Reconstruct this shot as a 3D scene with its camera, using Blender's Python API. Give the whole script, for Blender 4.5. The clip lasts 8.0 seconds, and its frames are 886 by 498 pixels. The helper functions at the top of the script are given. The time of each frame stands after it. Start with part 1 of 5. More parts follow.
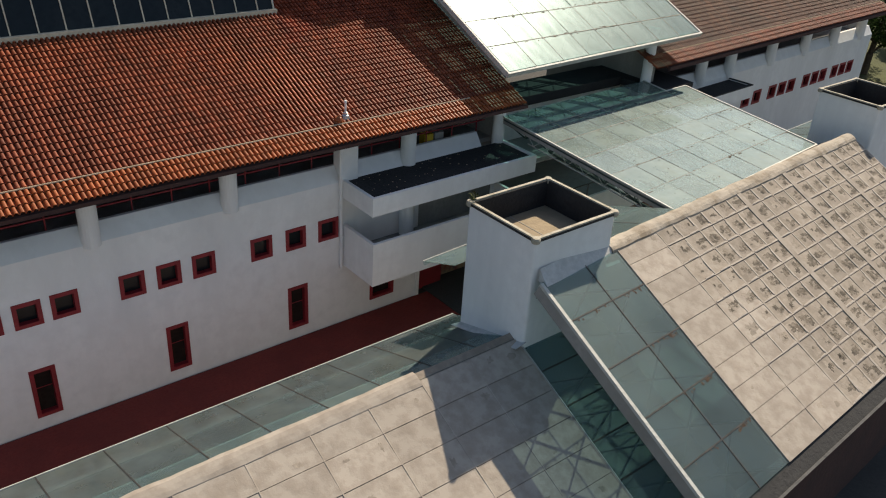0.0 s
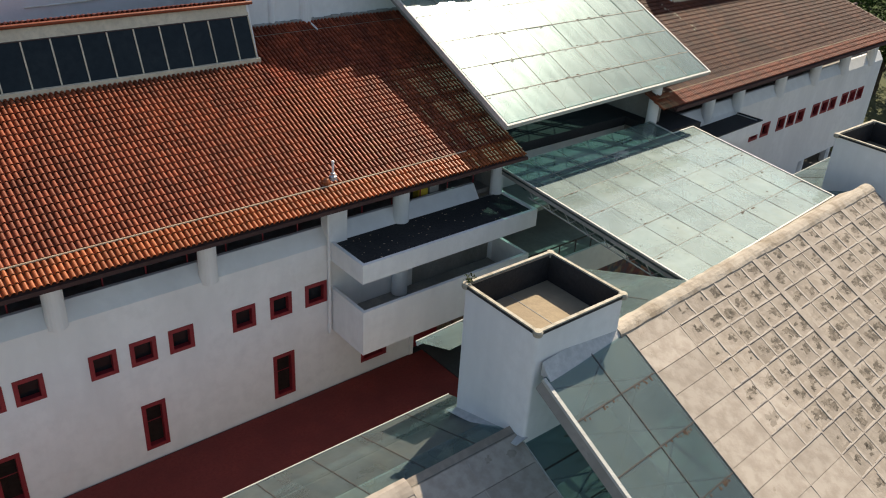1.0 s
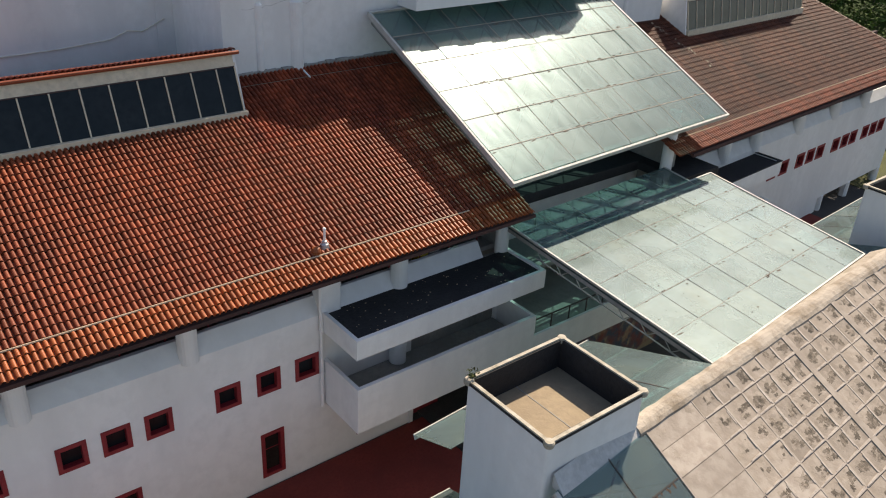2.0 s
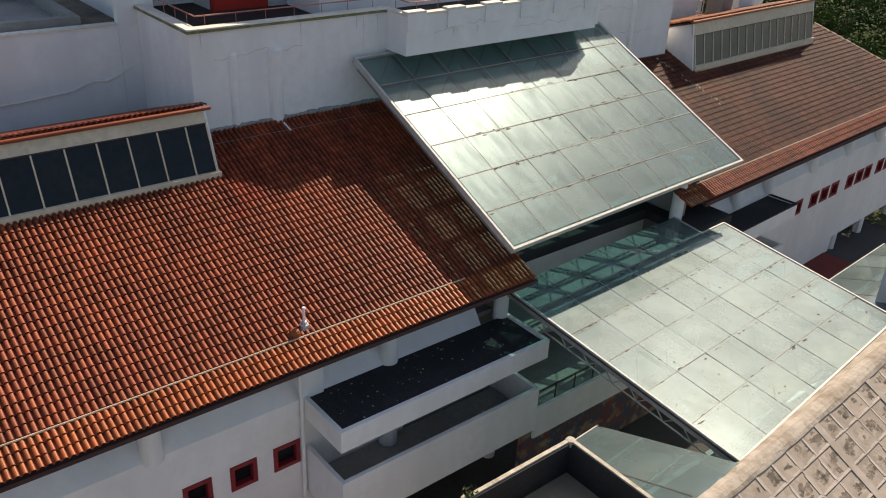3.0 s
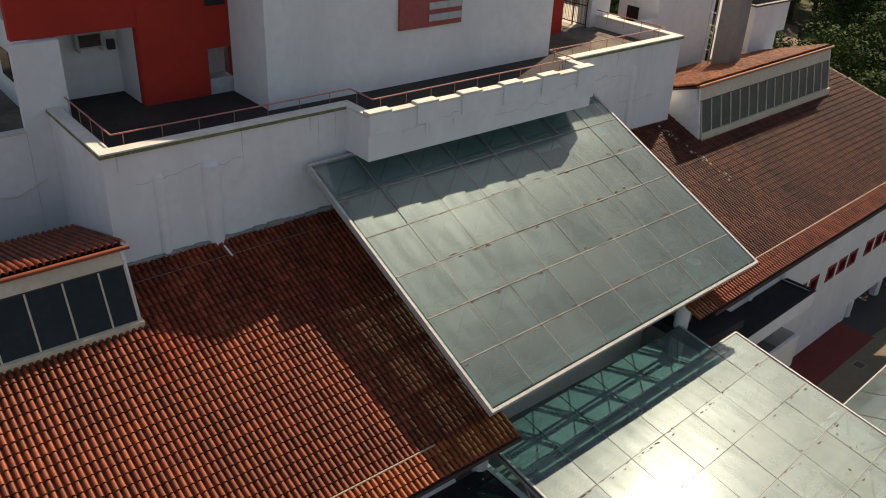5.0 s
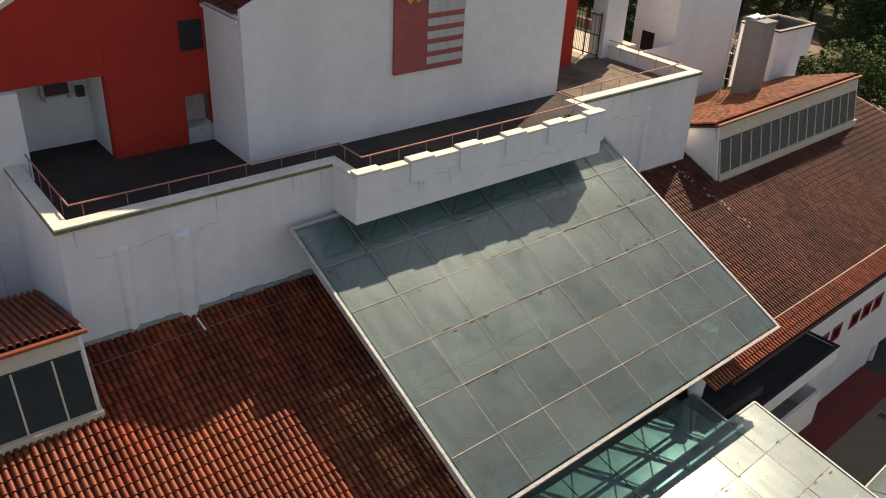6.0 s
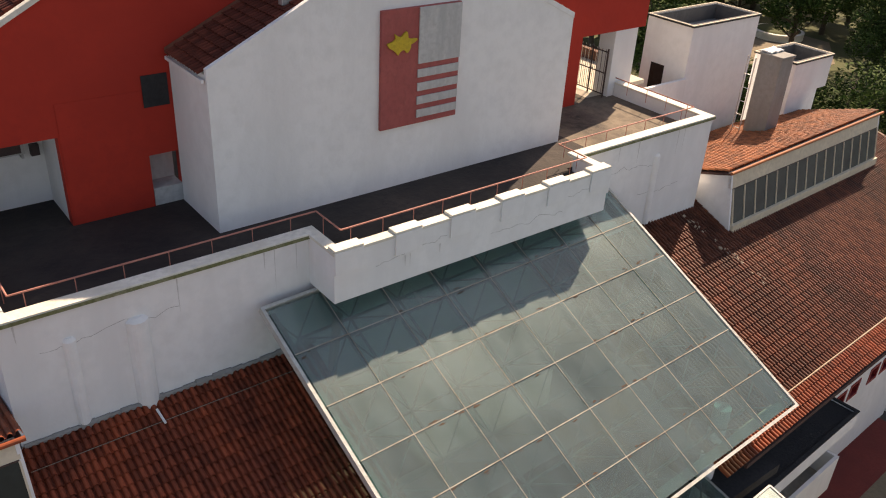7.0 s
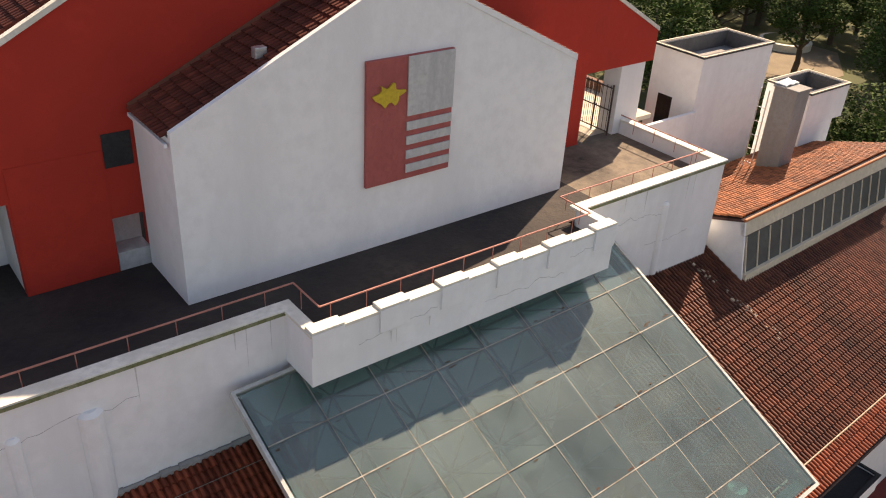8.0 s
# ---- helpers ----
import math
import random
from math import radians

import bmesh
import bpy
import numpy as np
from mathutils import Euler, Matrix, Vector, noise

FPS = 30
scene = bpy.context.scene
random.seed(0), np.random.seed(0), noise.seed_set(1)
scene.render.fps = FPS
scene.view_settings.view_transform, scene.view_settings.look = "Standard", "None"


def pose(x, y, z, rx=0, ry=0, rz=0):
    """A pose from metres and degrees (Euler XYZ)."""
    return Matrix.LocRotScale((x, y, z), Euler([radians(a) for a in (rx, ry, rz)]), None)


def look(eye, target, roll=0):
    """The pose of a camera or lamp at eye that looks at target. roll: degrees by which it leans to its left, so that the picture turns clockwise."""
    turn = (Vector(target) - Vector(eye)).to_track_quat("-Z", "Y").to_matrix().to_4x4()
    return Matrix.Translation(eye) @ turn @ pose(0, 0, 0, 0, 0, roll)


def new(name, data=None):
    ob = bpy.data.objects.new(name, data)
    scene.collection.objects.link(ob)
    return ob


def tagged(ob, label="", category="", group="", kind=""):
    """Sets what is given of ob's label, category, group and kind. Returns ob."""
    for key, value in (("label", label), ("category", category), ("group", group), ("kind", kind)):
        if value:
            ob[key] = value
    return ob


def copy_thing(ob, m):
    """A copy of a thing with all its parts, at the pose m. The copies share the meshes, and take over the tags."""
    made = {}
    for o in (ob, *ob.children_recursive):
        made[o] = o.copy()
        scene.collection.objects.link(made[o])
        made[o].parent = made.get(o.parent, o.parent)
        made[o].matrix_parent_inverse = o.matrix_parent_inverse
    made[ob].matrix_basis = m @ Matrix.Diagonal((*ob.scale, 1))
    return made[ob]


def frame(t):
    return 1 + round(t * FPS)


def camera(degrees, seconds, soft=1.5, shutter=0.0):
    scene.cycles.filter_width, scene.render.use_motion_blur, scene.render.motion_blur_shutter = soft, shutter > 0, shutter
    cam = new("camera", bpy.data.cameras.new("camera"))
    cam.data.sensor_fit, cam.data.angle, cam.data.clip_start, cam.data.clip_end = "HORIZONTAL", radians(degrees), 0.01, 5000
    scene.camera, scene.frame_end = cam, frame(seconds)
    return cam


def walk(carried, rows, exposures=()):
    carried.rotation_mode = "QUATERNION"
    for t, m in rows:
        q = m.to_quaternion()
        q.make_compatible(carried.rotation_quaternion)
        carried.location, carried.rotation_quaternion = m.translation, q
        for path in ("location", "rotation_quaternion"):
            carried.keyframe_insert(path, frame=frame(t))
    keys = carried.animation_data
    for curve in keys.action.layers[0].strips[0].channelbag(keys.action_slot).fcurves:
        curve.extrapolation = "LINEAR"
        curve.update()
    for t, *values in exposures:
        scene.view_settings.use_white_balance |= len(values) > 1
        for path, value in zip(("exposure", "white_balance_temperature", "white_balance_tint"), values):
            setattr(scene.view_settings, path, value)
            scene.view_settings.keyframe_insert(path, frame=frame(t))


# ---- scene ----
cam = camera(55.8, 8.0, soft=1.1)
PATH = [
    (0, (-24.89, -26.113, 10.01), (-23.751, -24.774, 9.056), 3.8),
    (0.5, (-23.921, -24.912, 10.688), (-22.793, -23.564, 9.732), 3.9),
    (1, (-22.831, -23.702, 11.288), (-21.691, -22.364, 10.333), 3.6),
    (1.5, (-21.759, -22.529, 11.853), (-20.626, -21.184, 10.9), 3.5),
    (3, (-18.402, -18.525, 12.654), (-17.256, -17.166, 11.739), 2.9),
    (3.5, (-17.165, -17.441, 13.334), (-16.006, -16.098, 12.41), 2.6),
    (4, (-16.037, -16.217, 13.995), (-14.887, -14.871, 13.065), 2.8),
    (4.5, (-14.852, -15.043, 14.615), (-13.702, -13.704, 13.676), 2.7),
    (6, (-11.132, -11.613, 16.352), (-10.017, -10.266, 15.381), 3.0),
    (6.5, (-9.914, -10.418, 16.897), (-8.806, -9.071, 15.917), 3.2),
    (7, (-8.717, -9.197, 17.375), (-7.613, -7.851, 16.391), 3.4),
    (7.5, (-7.682, -8.141, 17.738), (-6.583, -6.791, 16.754), 3.4),
    (8, (-6.691, -7.048, 18.129), (-5.592, -5.701, 17.14), 3.5),
]
EXPOSURES = [(0.0, 0.28, 7100, 9), (1.0, 0.58, 7100, 9), (1.5, 0.61, 7100, 11), (3.0, 0.44, 7300, 14), (4.0, 0.26, 7500, 15), (4.5, 0.12, 7600, 15), (6.5, 0.62, 8200, 19), (8.0, 1.0, 8400, 21)]
walk(cam, [(t, look(eye, target, roll)) for t, eye, target, roll in PATH], EXPOSURES)

# ---- light ----
SUN_TRAVEL = Vector((-0.935, -0.46, -1.0))
world = bpy.data.worlds.new("sky")
world.use_nodes = True
scene.world = world
wt = world.node_tree
sky = wt.nodes.new("ShaderNodeTexSky")
sky.sky_type, sky.sun_disc = "NISHITA", False
toward = -SUN_TRAVEL.normalized()
sky.sun_elevation = math.asin(toward.z)
sky.sun_rotation = math.atan2(toward.x, toward.y)
wt.links.new(sky.outputs[0], wt.nodes["Background"].inputs[0])
wt.nodes["Background"].inputs[1].default_value = 0.106
sun = new("sun", bpy.data.lights.new("sun", "SUN"))
sun.data.energy, sun.data.angle, sun.data.color = 5.0, radians(0.5), (1.0, 0.9, 0.76)
sun.rotation_mode = "QUATERNION"
sun.rotation_quaternion = SUN_TRAVEL.to_track_quat("-Z", "Y")
sun.location = toward * 60


# ---- materials ----
def ramp_mix(nt, a, b, factor):
    m = nt.nodes.new("ShaderNodeMix")
    m.data_type = "RGBA"
    nt.links.new(factor, m.inputs["Factor"])
    for key, v in (("A", a), ("B", b)):
        if hasattr(v, "links"):
            nt.links.new(v, m.inputs[key])
        else:
            m.inputs[key].default_value = (*v, 1)
    return m.outputs["Result"]


def noise_out(nt, scale, detail=4, low=0.35, high=0.65, rough=0.6, stretch=(1, 1, 1)):
    co = nt.nodes.new("ShaderNodeTexCoord")
    mp = nt.nodes.new("ShaderNodeMapping")
    mp.inputs["Scale"].default_value = stretch
    no = nt.nodes.new("ShaderNodeTexNoise")
    no.inputs["Scale"].default_value, no.inputs["Detail"].default_value, no.inputs["Roughness"].default_value = scale, detail, rough
    mr = nt.nodes.new("ShaderNodeMapRange")
    mr.inputs["From Min"].default_value, mr.inputs["From Max"].default_value = low, high
    nt.links.new(co.outputs["Object"], mp.inputs["Vector"])
    nt.links.new(mp.outputs[0], no.inputs["Vector"])
    nt.links.new(no.outputs[0], mr.inputs["Value"])
    return mr.outputs[0]


def surface(name, base, stain=None, fleck=None, rough=0.8, metal=0.0, scale=0.6, fine=9.0, amount=1.0, bump=0.02, vary=0.0, island=False, stretch=(1, 1, 1), low=0.4, high=0.72, spec=0.5):
    m = bpy.data.materials.new(name)
    m.use_nodes = True
    nt = m.node_tree
    p = nt.nodes["Principled BSDF"]
    p.inputs["Roughness"].default_value, p.inputs["Metallic"].default_value = rough, metal
    p.inputs["Specular IOR Level"].default_value = spec
    big = noise_out(nt, scale, 5, low, high, stretch=stretch)
    small = noise_out(nt, fine, 6, 0.42, 0.7)
    col = ramp_mix(nt, base, stain or tuple(c * 0.8 for c in base), big)
    col = ramp_mix(nt, col, fleck or tuple(c * 0.78 for c in base), small)
    if vary:
        src = nt.nodes.new("ShaderNodeNewGeometry").outputs["Random Per Island"] if island else nt.nodes.new("ShaderNodeObjectInfo").outputs["Random"]
        mr = nt.nodes.new("ShaderNodeMapRange")
        mr.inputs["To Min"].default_value, mr.inputs["To Max"].default_value = 1 - vary, 1 + vary
        nt.links.new(src, mr.inputs["Value"])
        mul = nt.nodes.new("ShaderNodeVectorMath")
        mul.operation = "SCALE"
        nt.links.new(col, mul.inputs[0])
        nt.links.new(mr.outputs[0], mul.inputs["Scale"])
        col = mul.outputs[0]
    nt.links.new(col, p.inputs["Base Color"])
    if bump:
        bp = nt.nodes.new("ShaderNodeBump")
        bp.inputs["Strength"].default_value, bp.inputs["Distance"].default_value = 0.5, bump
        nt.links.new(small, bp.inputs["Height"])
        nt.links.new(bp.outputs[0], p.inputs["Normal"])
    return m


def dirty_glass(name, tint, dirt, lo_amt, hi_amt, sheen=0.06, sheen_rough=0.55, glint=0.012, glint_rough=0.3, gloss=0.06, scale=0.35):
    """A glass sheet under a film of dust: clear glass, matt dust, and two greasy sheens of the dust film."""
    m = bpy.data.materials.new(name)
    m.use_nodes = True
    nt = m.node_tree
    out = nt.nodes["Material Output"]
    nt.nodes.remove(nt.nodes["Principled BSDF"])
    big = noise_out(nt, scale, 4, 0.3, 0.7)
    streak = noise_out(nt, 1.6, 5, 0.35, 0.75, stretch=(1.6, 0.35, 1))
    tr = nt.nodes.new("ShaderNodeBsdfTransparent")
    tr.inputs[0].default_value = (*tint, 1)
    gl = nt.nodes.new("ShaderNodeBsdfGlossy")
    gl.inputs["Roughness"].default_value = gloss
    lw = nt.nodes.new("ShaderNodeLayerWeight")
    lw.inputs[0].default_value = 0.5
    grazing = nt.nodes.new("ShaderNodeMath")
    grazing.operation = "POWER"
    nt.links.new(lw.outputs["Facing"], grazing.inputs[0])
    grazing.inputs[1].default_value = 5.0
    fr = nt.nodes.new("ShaderNodeMath")
    fr.operation = "MULTIPLY_ADD"
    nt.links.new(grazing.outputs[0], fr.inputs[0])
    fr.inputs[1].default_value, fr.inputs[2].default_value = 0.9, 0.035

    def mix(fac, a, b):
        n = nt.nodes.new("ShaderNodeMixShader")
        if isinstance(fac, float):
            n.inputs[0].default_value = fac
        else:
            nt.links.new(fac, n.inputs[0])
        nt.links.new(a, n.inputs[1])
        nt.links.new(b, n.inputs[2])
        return n.outputs[0]

    def spread(src, lo, hi, top=1.0):
        n = nt.nodes.new("ShaderNodeMapRange")
        n.inputs["From Max"].default_value = top
        n.inputs["To Min"].default_value, n.inputs["To Max"].default_value = lo, hi
        nt.links.new(src, n.inputs["Value"])
        return n.outputs[0]

    def glossy(rough):
        n = nt.nodes.new("ShaderNodeBsdfGlossy")
        n.inputs["Roughness"].default_value = rough
        n.inputs[0].default_value = (0.73, 0.84, 0.86, 1)
        return n.outputs[0]
    df = nt.nodes.new("ShaderNodeBsdfDiffuse")
    drift = nt.nodes.new("ShaderNodeMath")
    drift.operation, drift.use_clamp = "MULTIPLY_ADD", True
    nt.links.new(nt.nodes.new("ShaderNodeObjectInfo").outputs["Random"], drift.inputs[0])
    drift.inputs[1].default_value = 0.45
    cloud = noise_out(nt, 0.8, 4, 0.42, 0.6)
    half = nt.nodes.new("ShaderNodeMath")
    half.operation = "MULTIPLY"
    nt.links.new(cloud, half.inputs[0])
    half.inputs[1].default_value = 0.55
    nt.links.new(half.outputs[0], drift.inputs[2])
    hue = drift.outputs[0]
    warm = ramp_mix(nt, dirt, (dirt[0] * 1.14, dirt[1] * 1.0, dirt[2] * 0.84), hue)
    nt.links.new(ramp_mix(nt, warm, tuple(c * 0.62 for c in dirt), streak), df.inputs[0])
    add = nt.nodes.new("ShaderNodeMath")
    add.operation = "MULTIPLY_ADD"
    nt.links.new(nt.nodes.new("ShaderNodeObjectInfo").outputs["Random"], add.inputs[0])
    add.inputs[1].default_value = 0.6
    nt.links.new(big, add.inputs[2])
    both = nt.nodes.new("ShaderNodeMath")
    both.operation = "MULTIPLY_ADD"
    nt.links.new(streak, both.inputs[0])
    both.inputs[1].default_value = 0.5
    nt.links.new(add.outputs[0], both.inputs[2])
    clear = mix(fr.outputs[0], tr.outputs[0], gl.outputs[0])
    clear = mix(spread(streak, glint * 0.5, glint * 1.5), clear, glossy(glint_rough))
    hazy = mix(spread(both.outputs[0], sheen * 0.5, sheen * 1.5, 2.1), clear, glossy(sheen_rough))
    tl = nt.nodes.new("ShaderNodeBsdfTranslucent")
    tl.inputs[0].default_value = (0.62, 0.78, 0.74, 1)
    film = mix(0.4, df.outputs[0], tl.outputs[0])
    nt.links.new(mix(spread(both.outputs[0], lo_amt, hi_amt, 2.1), hazy, film), out.inputs["Surface"])
    return m


WHITE = surface("white_paint", (0.799, 0.799, 0.788), (0.633, 0.633, 0.627), (0.733, 0.733, 0.722), 0.75, scale=0.45, fine=2.2, bump=0.01, stretch=(1, 1, 0.25), low=0.45, high=0.8, spec=0.3)
CREAM = surface("cream_paint", (0.67, 0.583, 0.432), (0.54, 0.464, 0.346), rough=0.75, scale=0.5, fine=5)
COPING = surface("coping_paint", (0.78, 0.75, 0.66), (0.55, 0.52, 0.42), rough=0.8, scale=0.8, fine=5)
MOSS = surface("mossy_edge", (0.16, 0.17, 0.07), (0.3, 0.3, 0.2), rough=0.9, scale=1.5, fine=8)
RED = surface("red_paint", (0.49, 0.036, 0.02), (0.375, 0.028, 0.0165), (0.425, 0.0315, 0.0185), 0.75, scale=0.3, fine=3, bump=0.008, spec=0.3)
RED_FRAME = surface("red_frame_paint", (0.264, 0.0176, 0.0242), (0.176, 0.0132, 0.0187), rough=0.6, scale=1.5, fine=10)
BROWN_PANE = surface("brown_dusty_pane", (0.02, 0.017, 0.015), (0.045, 0.034, 0.027), rough=0.25, scale=1.2, fine=5, bump=0, spec=0.25)
DARK_GLASS = surface("dark_pane", (0.01, 0.012, 0.014), (0.016, 0.02, 0.022), rough=0.15, scale=0.8, fine=4, bump=0, spec=0.2)
CLERESTORY_GLASS = surface("slate_pane", (0.013, 0.019, 0.022), (0.02, 0.026, 0.028), rough=0.14, scale=0.8, fine=4, bump=0, spec=0.2)
TILE = surface("clay_tile", (0.269, 0.0661, 0.0258), (0.136, 0.0335, 0.0159), (0.2, 0.0492, 0.0218), 0.5, scale=0.22, fine=6, bump=0.006, vary=0.3, island=True, low=0.42, high=0.7, spec=0.26)
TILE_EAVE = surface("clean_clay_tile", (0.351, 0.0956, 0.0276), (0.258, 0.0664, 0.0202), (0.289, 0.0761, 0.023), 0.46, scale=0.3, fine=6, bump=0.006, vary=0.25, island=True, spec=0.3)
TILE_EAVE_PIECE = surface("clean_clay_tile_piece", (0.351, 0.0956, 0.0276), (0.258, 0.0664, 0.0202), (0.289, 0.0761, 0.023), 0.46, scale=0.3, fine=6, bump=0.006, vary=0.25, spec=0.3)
TILE_PIECE = surface("clay_tile_piece", (0.269, 0.0661, 0.0258), (0.136, 0.0335, 0.0159), (0.2, 0.0492, 0.0218), 0.5, scale=0.22, fine=6, bump=0.006, vary=0.3, low=0.42, high=0.7, spec=0.26)
TILE_NEW = surface("bright_clay_tile", (0.322, 0.115, 0.046), (0.202, 0.069, 0.0313), (0.258, 0.0874, 0.0368), 0.6, scale=0.6, fine=5, bump=0.008, vary=0.4, island=True, low=0.42, high=0.68, spec=0.3)
TILE_OLD = surface("weathered_clay_tile", (0.15, 0.043, 0.021), (0.05, 0.016, 0.0098), (0.086, 0.0262, 0.014), 0.55, scale=0.3, fine=6, bump=0.006, vary=0.35, island=True, low=0.4, high=0.7, spec=0.25)
TILE_DARK = surface("dark_maroon_tile", (0.15, 0.036, 0.021), (0.05, 0.0145, 0.0105), (0.09, 0.023, 0.0145), 0.6, scale=0.4, fine=6, bump=0.006, vary=0.3, island=True, low=0.4, high=0.7, spec=0.15)
# Mossy blotches; the shade of the terrace wall is tuned into the red.
TILE_DAMP_SHADE = surface("damp_mossy_shade_tile", (0.3, 0.062, 0.026), (0.15, 0.034, 0.018), (0.22, 0.047, 0.022), 0.55, scale=0.5, fine=5, bump=0.006, vary=0.3, island=True, low=0.38, high=0.6, spec=0.2)
MORTAR = surface("pale_mortar", (0.55, 0.43, 0.31), (0.4, 0.29, 0.2), rough=0.95, scale=2, fine=14)
PAVING = surface("red_paving", (0.21, 0.0357, 0.0284), (0.147, 0.0273, 0.0231), rough=0.85, scale=0.6, fine=8, spec=0.3)
ASPHALT = surface("asphalt", (0.05, 0.048, 0.045), (0.07, 0.065, 0.06), rough=0.95, scale=0.4, fine=12)
# Terrace stains, with the shade of the west part darkening every tone.
TERRACE = surface("stained_shade_terrace_floor", (0.06, 0.046, 0.036), (0.018, 0.014, 0.013), (0.03, 0.023, 0.02), 0.9, scale=0.22, fine=4, low=0.35, high=0.56)
# Paler stained screed; at the terrace's east end it holds the sunlight.
SCREED_PALE = surface("pale_stained_screed", (0.184, 0.147, 0.106), (0.0368, 0.0294, 0.0248), (0.11, 0.0874, 0.0644), 0.9, scale=0.4, fine=4, low=0.45, high=0.65)
GREY_LINING = surface("grey_bitumen_lining", (0.13, 0.125, 0.12), (0.07, 0.068, 0.066), rough=0.9, scale=0.8, fine=6)
TOWER_COPING = surface("dirty_coping", (0.5, 0.46, 0.38), (0.24, 0.21, 0.15), (0.4, 0.36, 0.29), 0.85, scale=1.6, fine=6, low=0.42, high=0.62)
FLASHING = surface("rusty_flashing", (0.2, 0.085, 0.045), (0.11, 0.05, 0.03), rough=0.85, scale=1.2, fine=8)
YARD = surface("pale_sunlit_paving", (0.62, 0.56, 0.45), (0.5, 0.42, 0.32), rough=0.9, scale=0.8, fine=6)
BLACK_ROOF = surface("bitumen_roof", (0.02, 0.02, 0.022), (0.035, 0.034, 0.034), rough=0.85, scale=0.8, fine=8)
PANEL = surface("worn_off_white_coating", (0.389, 0.339, 0.288), (0.282, 0.238, 0.199), (0.298, 0.251, 0.207), 0.8, scale=1.1, fine=2.2, bump=0.015, vary=0.1, low=0.45, high=0.72)
STEEL = surface("painted_steel", (0.5, 0.51, 0.48), (0.38, 0.37, 0.33), rough=0.55, scale=1, fine=8)
GREEN_STEEL = surface("dark_green_steel", (0.022, 0.042, 0.036), (0.015, 0.03, 0.026), rough=0.6, scale=1, fine=8)
TRUSS = surface("grey_green_steel", (0.2, 0.225, 0.21), (0.13, 0.15, 0.14), rough=0.6, scale=1, fine=8)
RAIL = surface("pink_red_rail", (0.5, 0.2, 0.15), (0.4, 0.14, 0.1), rough=0.6, scale=2, fine=12)
# Dark brown timber tone; on recess walls it also stands for their shade.
DARK = surface("timber_recess_shade", (0.07, 0.03, 0.025), (0.04, 0.02, 0.018), rough=0.9, scale=0.8, fine=5)
CONCRETE = surface("grey_concrete", (0.32, 0.31, 0.29), (0.2, 0.19, 0.17), rough=0.9, scale=0.6, fine=6, stretch=(1, 1, 0.3))
TAN = surface("tan_tank_floor", (0.33, 0.26, 0.17), (0.22, 0.17, 0.115), (0.27, 0.21, 0.14), 0.9, scale=0.7, fine=3)
GLASS = dirty_glass("dusty_canopy_glass", (0.42, 0.63, 0.63), (0.64, 0.73, 0.71), 0.03, 0.19, 0.036, 0.42, 0.026, 0.33)
GLASS_FLAT = dirty_glass("dust_caked_glass", (0.58, 0.73, 0.72), (0.55, 0.64, 0.67), 0.09, 0.41, 0.036, 0.5, 0.009, 0.22, scale=0.6)
GLASS_BLUE = dirty_glass("blue_green_dusty_glass", (0.5, 0.64, 0.64), (0.38, 0.5, 0.54), 0.12, 0.34, 0.04, 0.5, 0.003, 0.3)
GLASS_CLEAR = dirty_glass("greenish_roof_glass", (0.5, 0.64, 0.65), (0.43, 0.55, 0.59), 0.06, 0.28, 0.03, 0.5, 0.003, 0.3)
GLASS_GREY = dirty_glass("grimy_roof_glass", (0.46, 0.53, 0.54), (0.29, 0.345, 0.37), 0.15, 0.42, 0.03, 0.5, 0.003, 0.3, scale=0.6)
SEAM = surface("grimy_pale_seam", (0.4, 0.37, 0.31), (0.2, 0.165, 0.125), rough=0.85, scale=1.0, fine=6, low=0.48, high=0.62)
PALE_SEAM = surface("pale_sealant", (0.46, 0.45, 0.39), (0.27, 0.22, 0.165), rough=0.85, scale=0.9, fine=6, low=0.45, high=0.65)
BLACK_SEAM = surface("black_sealant", (0.025, 0.025, 0.025), (0.05, 0.035, 0.03), rough=0.7, scale=2, fine=10)
GREY_PANEL = surface("streaked_grey_panel", (0.525, 0.525, 0.514), (0.378, 0.389, 0.389), rough=0.7, scale=1.2, fine=6, stretch=(3, 3, 0.4))
PINK_RED = surface("faded_red_panel", (0.42, 0.1, 0.09), (0.34, 0.07, 0.065), rough=0.75, scale=0.8, fine=6)
YELLOW = surface("mustard_paint", (0.6, 0.42, 0.03), (0.45, 0.3, 0.02), rough=0.7, scale=3, fine=10)
MURAL = surface("weathered_painted_relief", (0.3, 0.24, 0.16), (0.06, 0.08, 0.11), (0.22, 0.05, 0.03), 0.85, scale=1.3, fine=1.7, bump=0.05, low=0.44, high=0.54)
PEEL = surface("peeled_dark_patch", (0.15, 0.122, 0.094), (0.06, 0.05, 0.038), (0.25, 0.21, 0.168), 0.9, scale=1.8, fine=5.5, stretch=(2.5, 0.7, 1), bump=0.03, vary=0.3, island=True, low=0.4, high=0.62)
SCUFF = surface("scuffed_coating", (0.323, 0.277, 0.228), (0.240, 0.201, 0.161), (0.365, 0.314, 0.262), 0.9, scale=1.6, fine=4, bump=0.02, vary=0.12, island=True, low=0.4, high=0.62)
WORN_PANEL = surface("flaked_off_white_coating", (0.339, 0.293, 0.246), (0.240, 0.201, 0.161), (0.274, 0.230, 0.186), 0.85, scale=1.3, fine=3, bump=0.02, vary=0.14, low=0.42, high=0.66)
LIP = surface("curled_pale_coating", (0.464, 0.410, 0.355), (0.381, 0.327, 0.280), rough=0.85, scale=2, fine=7)
